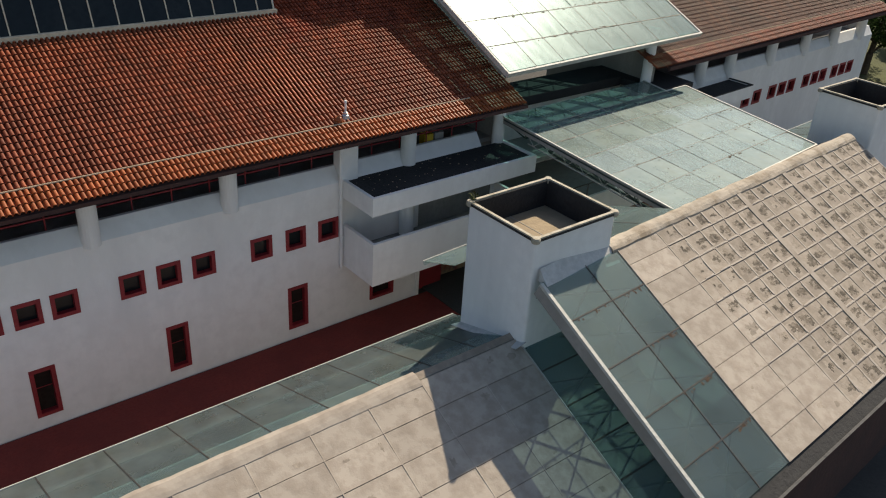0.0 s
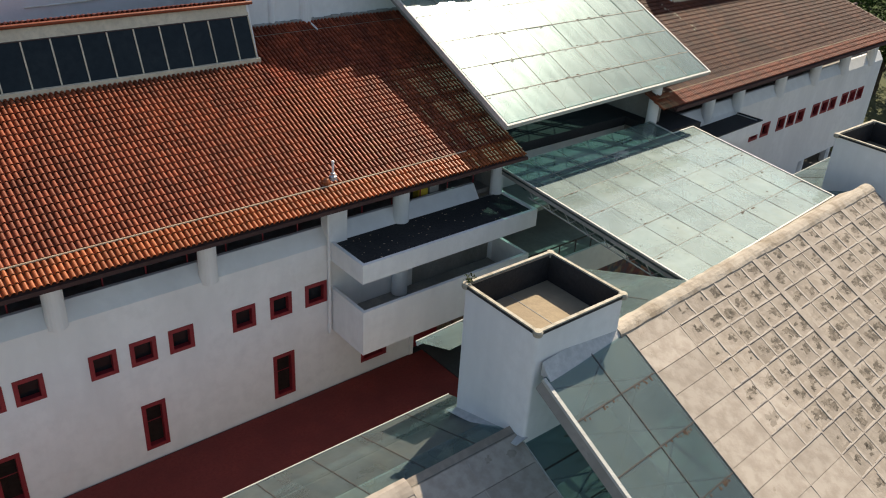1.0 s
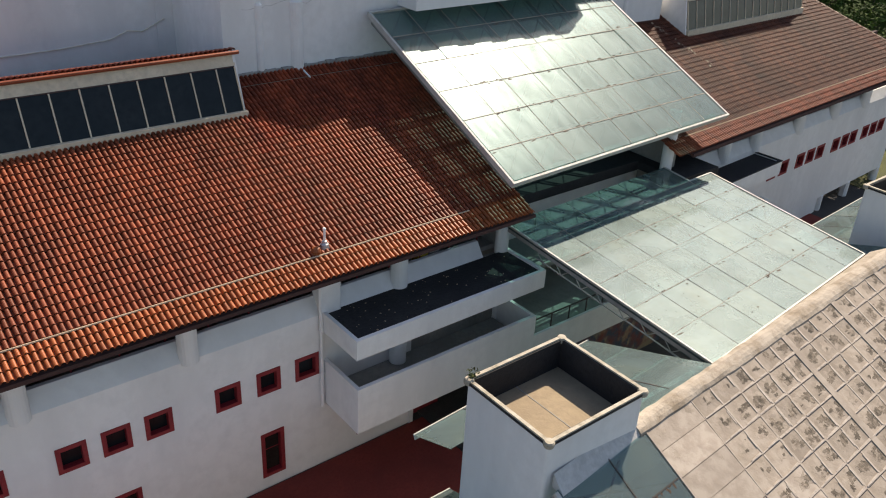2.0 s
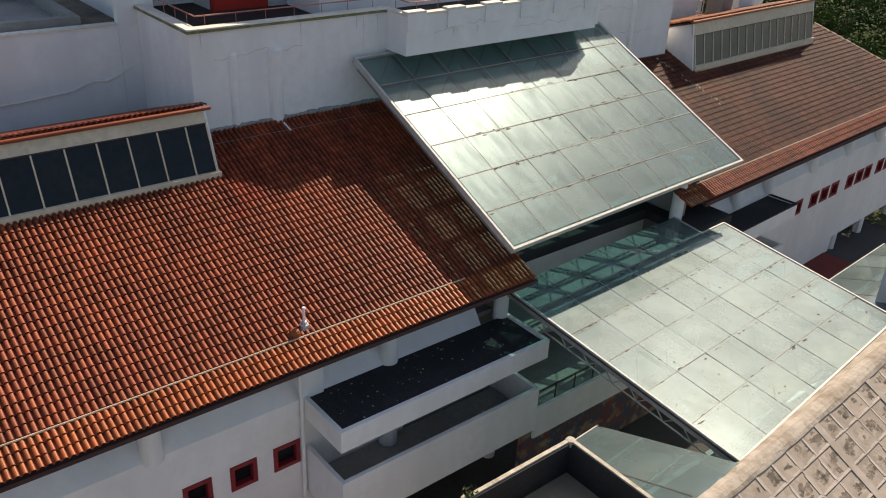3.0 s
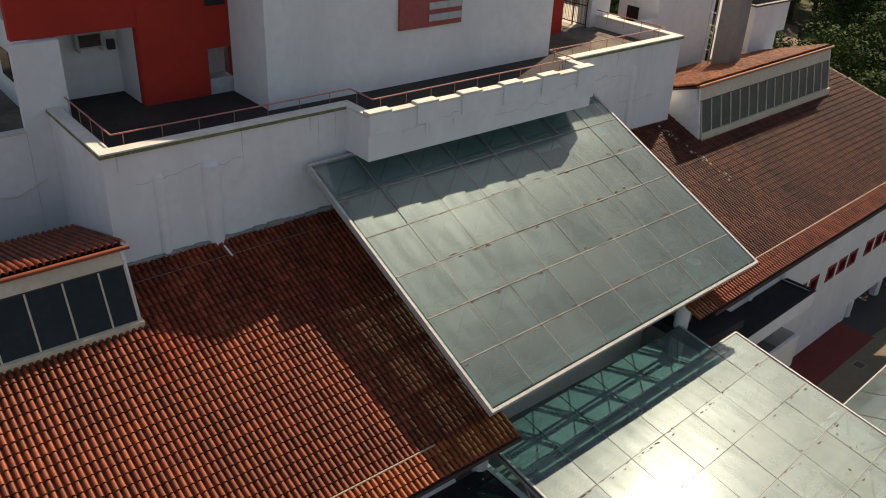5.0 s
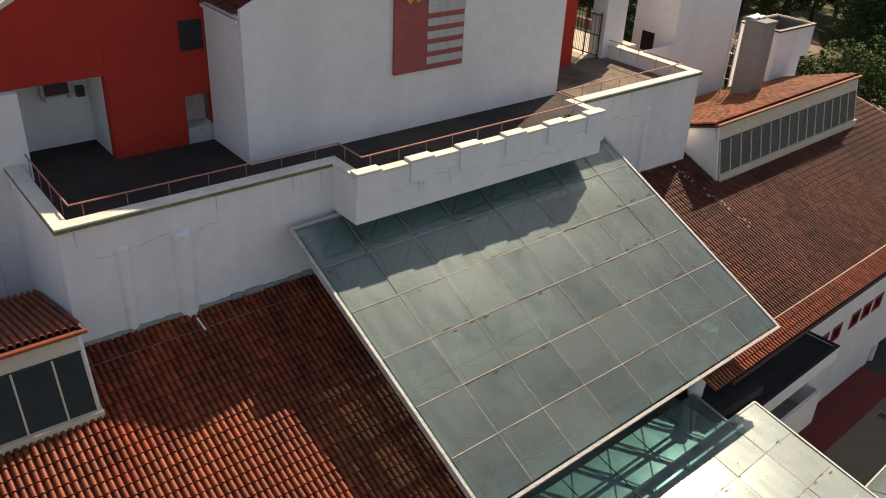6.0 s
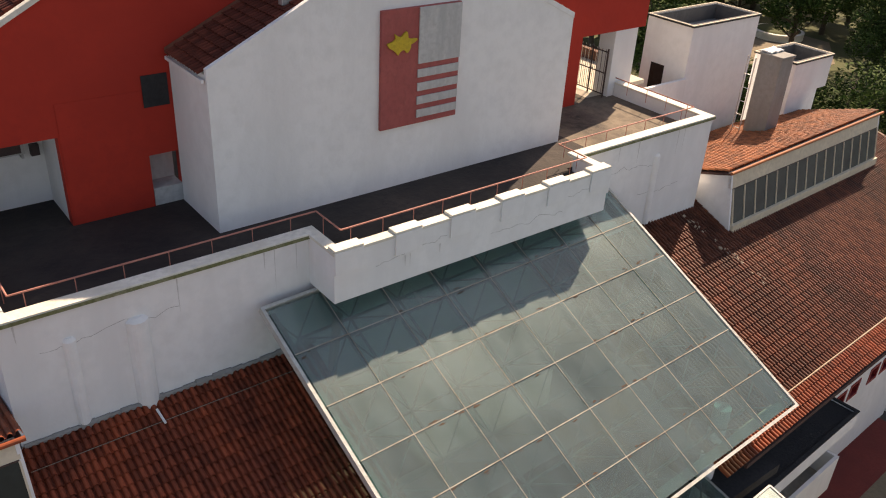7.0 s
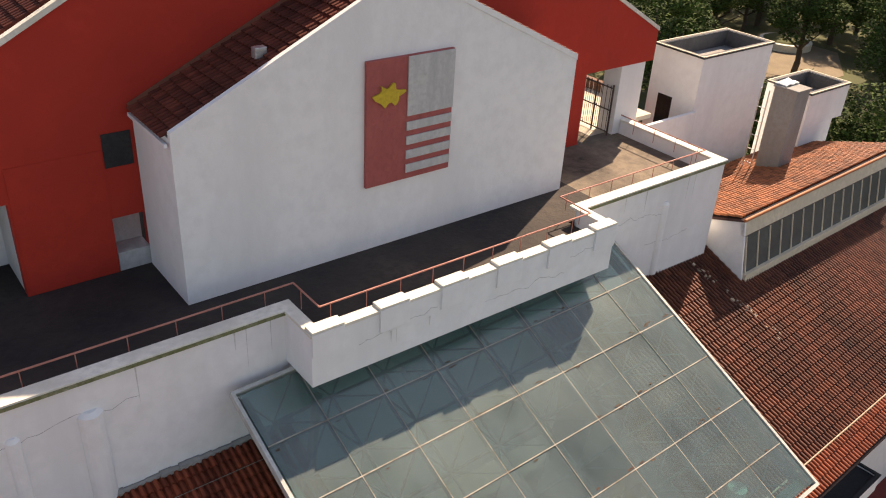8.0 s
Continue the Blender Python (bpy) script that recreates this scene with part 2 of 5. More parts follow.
RIDGE_COAT = surface("patchy_ridge_coating", (0.430, 0.377, 0.313), (0.240, 0.193, 0.140), (0.347, 0.298, 0.241), 0.9, scale=0.9, fine=3, bump=0.04, low=0.45, high=0.6)
JOINT = surface("grimy_joint", (0.29, 0.245, 0.2), (0.2, 0.165, 0.13), rough=0.9, scale=1.5, fine=6)
STREAK = surface("rain_streak", (0.58, 0.57, 0.55), (0.64, 0.63, 0.61), rough=0.85, scale=2, fine=6)
SHAFT = surface("stained_shaft_concrete", (0.28, 0.275, 0.255), (0.18, 0.172, 0.15), (0.235, 0.228, 0.21), 0.9, scale=0.7, fine=5, stretch=(1.2, 1.2, 0.5))
RUST = surface("rust_stain", (0.07, 0.04, 0.026), (0.13, 0.085, 0.055), (0.05, 0.03, 0.02), 0.9, scale=2, fine=8)
PALE_FLOOR = surface("pale_screed", (0.3, 0.31, 0.29), (0.2, 0.21, 0.19), rough=0.7, scale=0.4, fine=4)
BARK = surface("bark", (0.1, 0.075, 0.055), (0.06, 0.045, 0.035), rough=0.95, scale=2, fine=10)
LEAF = surface("leaf_green", (0.0552, 0.092, 0.0184), (0.0276, 0.0506, 0.0129), (0.0414, 0.069, 0.0147), 0.9, scale=0.4, fine=3, bump=0, vary=0.55, island=True, spec=0.2)
PANE_GREY = surface("grey_green_pane", (0.07, 0.09, 0.088), (0.04, 0.052, 0.054), rough=0.25, scale=0.8, fine=4, bump=0, spec=0.4)
LEAF_DRY = surface("leaf_dry", (0.2, 0.14, 0.05), (0.12, 0.09, 0.03), (0.15, 0.1, 0.04), 0.8, scale=0.4, fine=3, bump=0, vary=0.4, island=True)
GRASS = surface("grass", (0.07, 0.08, 0.02), (0.04, 0.05, 0.015), rough=0.95, scale=0.5, fine=6)
EARTH = surface("tan_paving", (0.221, 0.175, 0.115), (0.147, 0.115, 0.0736), rough=0.95, scale=0.4, fine=6)
METAL = surface("galvanised_metal", (0.55, 0.55, 0.55), (0.4, 0.4, 0.4), rough=0.35, metal=0.6, scale=2, fine=8)
IRON = surface("dark_iron", (0.05, 0.03, 0.03), (0.08, 0.05, 0.045), rough=0.6, scale=2, fine=8)


# ---- mesh helpers ----
def thing(name, label, category, group="", kind="", at=(0, 0, 0), turn=0.0):
    ob = new(name)
    ob.empty_display_size = 0.2
    ob.matrix_basis = pose(*at, 0, 0, turn)
    return tagged(ob, label, category, group, kind)


def finish(name, bm, material, label="", smooth=False):
    me = bpy.data.meshes.new(name)
    bmesh.ops.recalc_face_normals(bm, faces=bm.faces)
    bm.to_mesh(me)
    bm.free()
    me.materials.append(material)
    if smooth:
        for f in me.polygons:
            f.use_smooth = True
    ob = new(name, me)
    if label:
        ob["label"] = label
    return ob


def part(name, bm, material, parent, label="", smooth=False):
    ob = finish(name, bm, material, label, smooth)
    ob.parent = parent
    return ob


def structure(name, bm, material, label, category):
    return tagged(finish(name, bm, material), label, category, kind="structure")


def box(bm, x0, x1, y0, y1, z0, z1, bevel=0.0):
    vs = [bm.verts.new((x, y, z)) for z in (z0, z1) for y in (y0, y1) for x in (x0, x1)]
    fs = [bm.faces.new([vs[i] for i in f]) for f in ((0, 2, 3, 1), (4, 5, 7, 6), (0, 1, 5, 4), (2, 6, 7, 3), (0, 4, 6, 2), (1, 3, 7, 5))]
    if bevel:
        es = list({e for f in fs for e in f.edges})
        bmesh.ops.bevel(bm, geom=es, offset=bevel, segments=2, affect="EDGES", profile=0.5)
    return bm


def boxes(*args, bevel=0.0):
    bm = bmesh.new()
    for a in args:
        box(bm, *a, bevel=bevel)
    return bm


def bar(bm, a, b, r, sides=6):
    a, b = Vector(a), Vector(b)
    d = b - a
    q = d.to_track_quat("Z", "Y")
    rings = []
    for p in (a, b):
        rings.append([bm.verts.new(p + q @ Vector((r * math.cos(2 * math.pi * k / sides), r * math.sin(2 * math.pi * k / sides), 0))) for k in range(sides)])
    for k in range(sides):
        bm.faces.new((rings[0][k], rings[0][(k + 1) % sides], rings[1][(k + 1) % sides], rings[1][k]))
    bm.faces.new(rings[0][::-1])
    bm.faces.new(rings[1])
    return bm


def bars(pairs, r, sides=6):
    bm = bmesh.new()
    for a, b in pairs:
        bar(bm, a, b, r, sides)
    return bm


def prism(bm, loop, shift):
    """A closed solid: a flat loop of points pushed along shift."""
    shift = Vector(shift)
    a = [bm.verts.new(p) for p in loop]
    b = [bm.verts.new(Vector(p) + shift) for p in loop]
    n = len(a)
    bm.faces.new(a[::-1])
    bm.faces.new(b)
    for k in range(n):
        bm.faces.new((a[k], a[(k + 1) % n], b[(k + 1) % n], b[k]))
    return bm


def slab(loop, shift):
    return prism(bmesh.new(), loop, shift)


def wall_with_holes(x0, x1, z0, z1, y0, y1, holes):
    """A wall along x with rectangular openings (x0, x1, z0, z1) cut through it."""
    xs = sorted({x0, x1, *(h[0] for h in holes), *(h[1] for h in holes)})
    zs = sorted({z0, z1, *(h[2] for h in holes), *(h[3] for h in holes)})
    bm = bmesh.new()

    def solid(i, k):
        if not (0 <= i < len(xs) - 1 and 0 <= k < len(zs) - 1):
            return False
        cx, cz = (xs[i] + xs[i + 1]) / 2, (zs[k] + zs[k + 1]) / 2
        return not any(h[0] < cx < h[1] and h[2] < cz < h[3] for h in holes)

    def quad(*pts):
        bm.faces.new([bm.verts.new(p) for p in pts])
    for i in range(len(xs) - 1):
        for k in range(len(zs) - 1):
            if not solid(i, k):
                continue
            a, b, c, d = xs[i], xs[i + 1], zs[k], zs[k + 1]
            quad((a, y0, c), (b, y0, c), (b, y0, d), (a, y0, d))
            quad((a, y1, c), (a, y1, d), (b, y1, d), (b, y1, c))
            if not solid(i - 1, k):
                quad((a, y0, c), (a, y0, d), (a, y1, d), (a, y1, c))
            if not solid(i + 1, k):
                quad((b, y0, c), (b, y1, c), (b, y1, d), (b, y0, d))
            if not solid(i, k - 1):
                quad((a, y0, c), (a, y1, c), (b, y1, c), (b, y0, c))
            if not solid(i, k + 1):
                quad((a, y0, d), (b, y0, d), (b, y1, d), (a, y1, d))
    bmesh.ops.remove_doubles(bm, verts=bm.verts, dist=0.0005)
    return bm


def ring(bm, x0, x1, y0, y1, t, z0, z1, axis="z"):
    """A closed rectangular frame of thickness t as one solid; axis y stands it upright."""
    rows = []
    for z in (z0, z1):
        for k in (0, t):
            pts = [(x0 + k, y0 + k), (x1 - k, y0 + k), (x1 - k, y1 - k), (x0 + k, y1 - k)]
            rows.append([bm.verts.new((p, q, z) if axis == "z" else (p, z, q)) for p, q in pts])
    lo, li, ho, hi = rows
    for i in range(4):
        j = (i + 1) % 4
        for q in ((lo[i], lo[j], ho[j], ho[i]), (li[j], li[i], hi[i], hi[j]), (ho[i], ho[j], hi[j], hi[i]), (lo[j], lo[i], li[i], li[j])):
            bm.faces.new(q)
    return bm


def rings(*args, axis="z"):
    bm = bmesh.new()
    for r in args:
        ring(bm, *r, axis=axis)
    return bm


def rod(a, b, r, sides=8):
    return bars([(a, b)], r, sides)


def lathe(profile, sides=16):
    """A turned solid from (radius, height) pairs."""
    bm = bmesh.new()
    rows = [[bm.verts.new((r * math.cos(2 * math.pi * k / sides), r * math.sin(2 * math.pi * k / sides), z)) for k in range(sides)] for r, z in profile]
    for p, q in zip(rows, rows[1:]):
        for k in range(sides):
            bm.faces.new((p[k], p[(k + 1) % sides], q[(k + 1) % sides], q[k]))
    bm.faces.new(rows[0][::-1])
    bm.faces.new(rows[-1])
    return bm


# ---- ground ----
GROUND = -11.55
structure("ground", boxes((-400, 900, -400, 900, GROUND - 0.3, GROUND)), ASPHALT, "dark asphalt ground round the buildings", "ground")
structure("pavement", boxes((-45, -2.6, -6.2, 1.1, GROUND - 0.1, GROUND + 0.06)), PAVING, "dark red painted courtyard paving", "pavement")

# ---- left wing facade ----
FY = 1.2
small = [(-20.7, -19.75), (-19.45, -18.5), (-17.05, -16.1), (-15.65, -14.7), (-14.25, -13.3), (-11.78, -10.82), (-10.2, -9.25), (-8.65, -7.65), (-22.0, -21.05), (-24.4, -23.45), (-25.8, -24.85)]
tall = [(-20.6, -19.7), (-15.55, -14.65), (-10.18, -9.22)]
holes = [(a, b, -7.08, -6.08) for a, b in small] + [(a, b, -10.98, -8.88) for a, b in tall] + [(-5.95, -4.6, -10.9, -9.3)]
structure("wall_south", wall_with_holes(-45, -3.3, GROUND, -4.5, FY, FY + 0.35, holes), WHITE, "white painted facade wall with square red-framed windows", "wall")
structure("wall_parapet", slab([(-45, FY - 0.02, -4.5), (-45, FY + 0.42, -3.9), (-45, FY + 0.58, -3.9), (-45, FY + 0.58, -4.5)], (45.3, 0, 0)), WHITE, "white sloping parapet along the open gallery", "wall")


def framed_window(x0, x1, z0, z1, y, name="window"):
    w = thing(name, "small dark window set in a deep red frame", "window", "red-framed windows", "", ((x0 + x1) / 2, y, z0))
    hw, h, t = (x1 - x0) / 2, z1 - z0, 0.15
    fr = part("frame", rings((-hw + 0.003, hw - 0.003, 0.003, h - 0.003, t, -0.03, 0.3), axis="y"), RED_FRAME, w)
    part("pane", boxes((-hw + t, hw - t, 0.2, 0.22, t, h - t)), BROWN_PANE if h > 1.5 else DARK_GLASS, w)
    if h > 1.5:
        part("glazing_bar", boxes((-hw + t, hw - t, 0.17, 0.2, h * 0.55, h * 0.55 + 0.025)), RED_FRAME, fr)
    return w


for a, b, c, d in holes:
    framed_window(a, b, c, d, FY)
# The gallery's deep shade is put into this wall's brown.
structure("wall_gallery", boxes((-45, 1.4, 4.2, 4.4, -4.5, -0.75)), DARK, "back wall of the open gallery, dark brown to hold its shade", "wall")
structure("floor_gallery", boxes((-45, 1.5, FY + 0.582, 4.6, -4.6, -4.4)), CONCRETE, "grey gallery floor behind the parapet", "floor")


def column(x, y, z0, z1, r=0.34):
    c = thing("column", "round white painted roof column on the parapet", "column", "roof columns", "", (x, y, z0))
    bm = bmesh.new()
    bmesh.ops.create_cone(bm, cap_ends=True, segments=20, radius1=r, radius2=r, depth=z1 - z0, matrix=pose(0, 0, (z1 - z0) / 2))
    part("shaft", bm, WHITE, c, smooth=False)
    return c


for x in (-28.2, -23, -17.75, -12.5, -3.95):
    column(x, FY + 0.1, -4.6, -1.75)
pier = thing("pier", "square white pier with a drain pipe beside it", "pier", at=(-7.15, FY, -4.6))
part("shaft", boxes((-0.42, 0.42, -0.12, 0.5, 0, 2.85), bevel=0.02), WHITE, pier)

# ---- tiled roofs ----
PITCH, ROW = 0.19, 0.34


def tile_geometry(w, l, lift=0.052, h=0.095):
    """One barrel tile, lower end at y 0."""
    prof = [(-0.5, 0.0), (-0.38, 0.03), (-0.34, 0.5), (-0.23, 0.84), (-0.08, 1.0), (0.08, 1.0), (0.23, 0.84), (0.34, 0.5), (0.38, 0.03), (0.5, 0.0)]
    v, f = [], []
    for y, z in ((0, lift), (l * 1.08, 0)):
        v += [(px * w, y, pz * h + z) for px, pz in prof]
    n = len(prof)
    f += [(k, k + 1, n + k + 1, n + k) for k in range(n - 1)]
    v += [(px * w, 0.0, pz * h + lift - 0.028) for px, pz in prof]
    f += [(2 * n + k, 2 * n + k + 1, k + 1, k) for k in range(n - 1)]
    return v, f


def tile_mesh(name, spots, material):
    """Many tiles in one mesh; spots: functions' places as (origin, across, up, normal)."""
    v0, f0 = tile_geometry(PITCH, ROW)
    v0 = np.array(v0)
    vs, fs = [], []
    for k, (o, ax, up, no) in enumerate(spots):
        m = np.array([ax, up, no])
        vs.append(v0 @ m + np.array(o))
        fs += [tuple(i + k * len(v0) for i in f) for f in f0]
    me = bpy.data.meshes.new(name)
    me.from_pydata(np.concatenate(vs).tolist(), [], fs)
    me.materials.append(material)
    return me


def tile_spots(x0, x1, y0, z0, slope, length, keep=lambda x, s: True, seed=1):
    rng = random.Random(seed)
    c, s = math.cos(slope), math.sin(slope)
    out = []
    for i in range(int((x1 - x0) / PITCH)):
        for j in range(int(length / ROW)):
            x, d = x0 + (i + 0.5) * PITCH, j * ROW
            if not keep(x, d):
                continue
            jx, jz, ja = rng.uniform(-0.006, 0.006), rng.uniform(0, 0.01), rng.uniform(-0.014, 0.014)
            ax = (math.cos(ja), math.sin(ja) * c, math.sin(ja) * s)
            up = (-math.sin(ja), math.cos(ja) * c, math.cos(ja) * s)
            out.append(((x + jx, y0 + d * c, z0 + d * s + jz), ax, up, (0, -s, c)))
    return out


SL = math.atan(0.425)
EY, EZ = -0.25, -2.2
RUN = 9.75 / math.cos(SL)
CLER = 7.6 / math.cos(SL)
left_roof = thing("tiled_roof", "orange clay barrel tile roof of the long wing", "roof", kind="structure")
deck = [(-45, EY + 0.05, EZ - 0.02), (-45, 9.5, EZ + 0.425 * 9.75 - 0.02), (-45, 9.5, EZ + 0.425 * 9.75 - 0.2), (-45, EY + 0.05, EZ - 0.2)]
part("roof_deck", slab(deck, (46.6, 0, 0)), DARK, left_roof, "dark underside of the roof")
spots = tile_spots(-26.0, 1.7, EY, EZ + 0.02, SL, RUN, lambda x, d: x > -7.2 or d < CLER)
near = [q for q in spots if -12.6 < q[0][0] < -5.0 and q[0][1] < 3.1]
near = near[:300]
ids = {id(q) for q in near}
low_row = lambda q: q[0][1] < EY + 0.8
# Upper rows where the tile colour carries the shade of the wall.
damp_shade_row = lambda q: q[0][0] > -7.3 and q[0][1] > 5.9 + 0.5 * math.sin(q[0][0] * 1.1) + 0.3 * math.sin(q[0][0] * 3.7)
rest = new("tile_field", tile_mesh("tile_field", [q for q in spots if id(q) not in ids and not low_row(q) and not damp_shade_row(q)], TILE))
damp_shade = new("damp_tile_field", tile_mesh("damp_tile_field", [q for q in spots if damp_shade_row(q)], TILE_DAMP_SHADE))
damp_shade.parent = left_roof
tagged(damp_shade, "mossy barrel tiles below the terrace wall, colour tuned to its shade", kind="stuff")
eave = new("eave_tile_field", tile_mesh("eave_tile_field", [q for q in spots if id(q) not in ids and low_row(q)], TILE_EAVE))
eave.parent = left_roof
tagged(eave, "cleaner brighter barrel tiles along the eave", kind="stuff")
rest.parent = left_roof
tagged(rest, "rows of orange clay barrel tiles", kind="stuff")
NEAR_TILES = near
part("ridge_line", bars([((-45, EY + 0.85, EZ + 0.505), (-1.2, EY + 0.85, EZ + 0.505))], 0.03), MORTAR, left_roof, "pale mortar line across the tiles")
part("wall_line", bars([((-6.8, 8.75, EZ + 0.425 * 9.0 + 0.145), (1.2, 8.75, EZ + 0.425 * 9.0 + 0.135))], 0.01), JOINT, left_roof, "thin mortar line near the wall")
part("gutter", boxes((-45, 1.6, EY - 0.05, EY + 0.08, EZ - 0.16, EZ - 0.02)), DARK, left_roof, "dark timber eave board")

# ---- canopy ----
CANOPY = pose(0.26, -0.22, -0.56, 0, 0, 2.4) @ pose(0, 0, 0, math.degrees(math.atan(0.49)), 0, 0)
CW, CL, NX, NY = 14.75, 10.45, 8, 6
canopy = thing("glass_canopy", "large sloping canopy of dusty glass panes in a steel frame", "canopy")
canopy.matrix_basis = CANOPY
part("edge_frame", rings((-0.08, CW + 0.08, -0.08, CL, 0.1, -0.2, 0.035)), STEEL, canopy, "pale painted steel edge")
SKEW = -0.0125
pane_tilt = random.Random(29)


def row_y(j, x):
    """The rows of panes run a little askew between the straight edges."""
    return CL * j / NY + (SKEW * x if 0 < j < NY else 0)


def row_strip(j, x0, x1, w, z0, z1):
    return slab([(x0, row_y(j, x0) - w, z0), (x1, row_y(j, x1) - w, z0), (x1, row_y(j, x1) + w, z0), (x0, row_y(j, x0) + w, z0)], (0, 0, z1 - z0))


for k in range(1, NX):
    x = CW * k / NX
    part("rafter", boxes((x - 0.03, x + 0.03, 0.08, CL - 0.16, -0.14, -0.02)), TRUSS, canopy)
    part("seam", boxes((x - 0.009, x + 0.009, 0.09, CL - 0.17, 0.004, 0.012)), SEAM, canopy, "grimy sealant seam")
for j in range(1, NY):
    part("purlin", row_strip(j, 0.09, CW - 0.09, 0.03, -0.16, -0.02), TRUSS, canopy)
    part("seam", row_strip(j, 0.09, CW - 0.09, 0.016, 0.005, 0.018), SEAM, canopy, "rusty raised seam")
for j in range(NY):
    for k in range(NX):
        a, b = max(CW * k / NX + 0.012, 0.09), min(CW * (k + 1) / NX - 0.012, CW - 0.09)
        lo_off, hi_off = (0.09 if j == 0 else 0.015), (-0.17 if j == NY - 1 else -0.015)
        part("pane", slab([(a, row_y(j, a) + lo_off, -0.008), (b, row_y(j, b) + lo_off, -0.008), (b, row_y(j + 1, b) + hi_off, -0.008), (a, row_y(j + 1, a) + hi_off, -0.008)], (0, 0, 0.012)), GLASS, canopy).rotation_euler = (pane_tilt.uniform(-0.002, 0.002), pane_tilt.uniform(-0.0004, 0.0004), 0)
# space frame hung below the panes
nodes_low = [[Vector((CW * (k + 0.5) / NX, CL * (j + 0.5) / NY, -1.0)) for k in range(NX)] for j in range(NY)]
for j in range(NY):
    part("truss_chord", bars([(nodes_low[j][0], nodes_low[j][-1])], 0.05, 6), TRUSS, canopy)
for k in range(NX):
    part("truss_chord", bars([(nodes_low[0][k], nodes_low[-1][k])], 0.045, 6), TRUSS, canopy)
for j in range(NY):
    for k in range(NX):
        web = [(nodes_low[j][k], (CW * (k + p) / NX, CL * (j + q) / NY, -0.2)) for p in (0.02, 0.98) for q in (0.02, 0.98)]
        part("truss_web", bars(web, 0.028, 5), TRUSS, canopy)
part("edge_beam", boxes((0.1, CW - 0.1, 0.12, 0.42, -0.42, -0.21)), TRUSS, canopy, "steel box beam along the lower edge")
part("edge_beam", boxes((0.12, 0.34, 0.43, CL - 0.2, -0.5, -0.21)), TRUSS, canopy, "steel box beam along the side")
part("edge_beam", boxes((CW - 0.34, CW - 0.12, 0.43, CL - 0.2, -0.5, -0.21)), TRUSS, canopy, "steel box beam along the side")

# ---- lower glass roof ----
lower = thing("lower_glass_roof", "flat glass roof caked with pale dust over green steel trusses", "glass roof")
LQ = [Vector((0.42, -9.88, -3.36)), Vector((12.5, -8.72, -3.45)), Vector((13.8, -0.12, -3.22)), Vector((1.22, -0.72, -3.2))]
LX, LY = 7, 5
BACK = 0.2
pane_rng = random.Random(19)


def lq(u, v, dz=0.0):
    return LQ[0].lerp(LQ[1], u).lerp(LQ[3].lerp(LQ[2], u), v) + Vector((0, 0, dz))


for j in range(LY):
    for k in range(LX):
        g = 0.0006
        loop = [lq(k / LX + g, j / LY + g), lq((k + 1) / LX - g, j / LY + g), lq((k + 1) / LX - g, (j + 1) / LY - g), lq(k / LX + g, (j + 1) / LY - g)]
        tx, ty = pane_rng.uniform(-0.009, 0.009), pane_rng.uniform(-0.009, 0.009)
        loop = [p + Vector((0, 0, d)) for p, d in zip(loop, (-tx - ty, tx - ty, tx + ty, ty - tx))]
        part("pane", slab(loop, (0, 0, 0.012)), GLASS_FLAT, lower)
for k in range(LX - 1):
    g = 0.002
    loop = [lq(k / LX + g, 1 + g), lq((k + 1) / LX - g, 1 + g), lq((k + 1) / LX - g, 1 + BACK - g), lq(k / LX + g, 1 + BACK - g)]
    part("pane", slab(loop, (0, 0, 0.012)), GLASS_FLAT, lower)
    mid = lq((k + 0.5) / LX, 1 + BACK / 2, -0.95)
    part("truss_web", bars([(mid, lq(max((k + p) / LX, 0.004), 1 + q * BACK, -0.13)) for p in (0, 1) for q in (0, 1)], 0.036, 5), GREEN_STEEL, lower)
part("truss_chord", bars([(lq(0.004, 1 + BACK, -0.13), lq((LX - 1) / LX, 1 + BACK, -0.13))], 0.05, 6), GREEN_STEEL, lower)
part("truss_chord", bars([(lq(0.5 / LX, 1 + BACK / 2, -0.95), lq((LX - 1.5) / LX, 1 + BACK / 2, -0.95))], 0.05, 6), GREEN_STEEL, lower)
for k in range(LX):
    part("truss_chord", bars([(lq(max(k / LX, 0.004), 0.99, -0.13), lq(max(k / LX, 0.004), 1 + BACK, -0.13))], 0.05, 6), GREEN_STEEL, lower)
part("seam", bars([(lq(0, 1, 0.01), lq((LX - 1) / LX, 1, 0.01))], 0.014, 4), SEAM, lower, "rusty raised seam")
for k in range(1, LX):
    part("seam", bars([(lq(k / LX, 0, 0.008), lq(k / LX, 1, 0.008))], 0.015, 4), PALE_SEAM, lower, "grimy sealant seam")
for j in range(1, LY):
    part("seam", bars([(lq(0, j / LY, 0.01), lq(1, j / LY, 0.01))], 0.018, 4), PALE_SEAM, lower, "rusty raised seam")
for p, q in ((lq(0, 0), lq(1, 0)), (lq(1, 0), lq(1, 1)), (lq(1, 1), lq((LX - 1) / LX, 1)), (lq((LX - 1) / LX, 1), lq((LX - 1) / LX, 1 + BACK)), (lq(0, 1 + BACK), lq(0, 0))):
    d = (q - p).normalized()
    side = Vector((-d.y, d.x, 0)) * 0.035
    part("edge_frame", slab([p + side, q + side, q - side, p - side], (0, 0, 0.05)), STEEL, lower, "pale painted steel edge")
    part("fascia", slab([p + side * 0.6 - Vector((0, 0, 0.012)), q + side * 0.6 - Vector((0, 0, 0.012)), q + side * 0.6 - Vector((0, 0, 0.32)), p + side * 0.6 - Vector((0, 0, 0.32))], side * 0.8), CONCRETE, lower, "dull grey steel fascia")
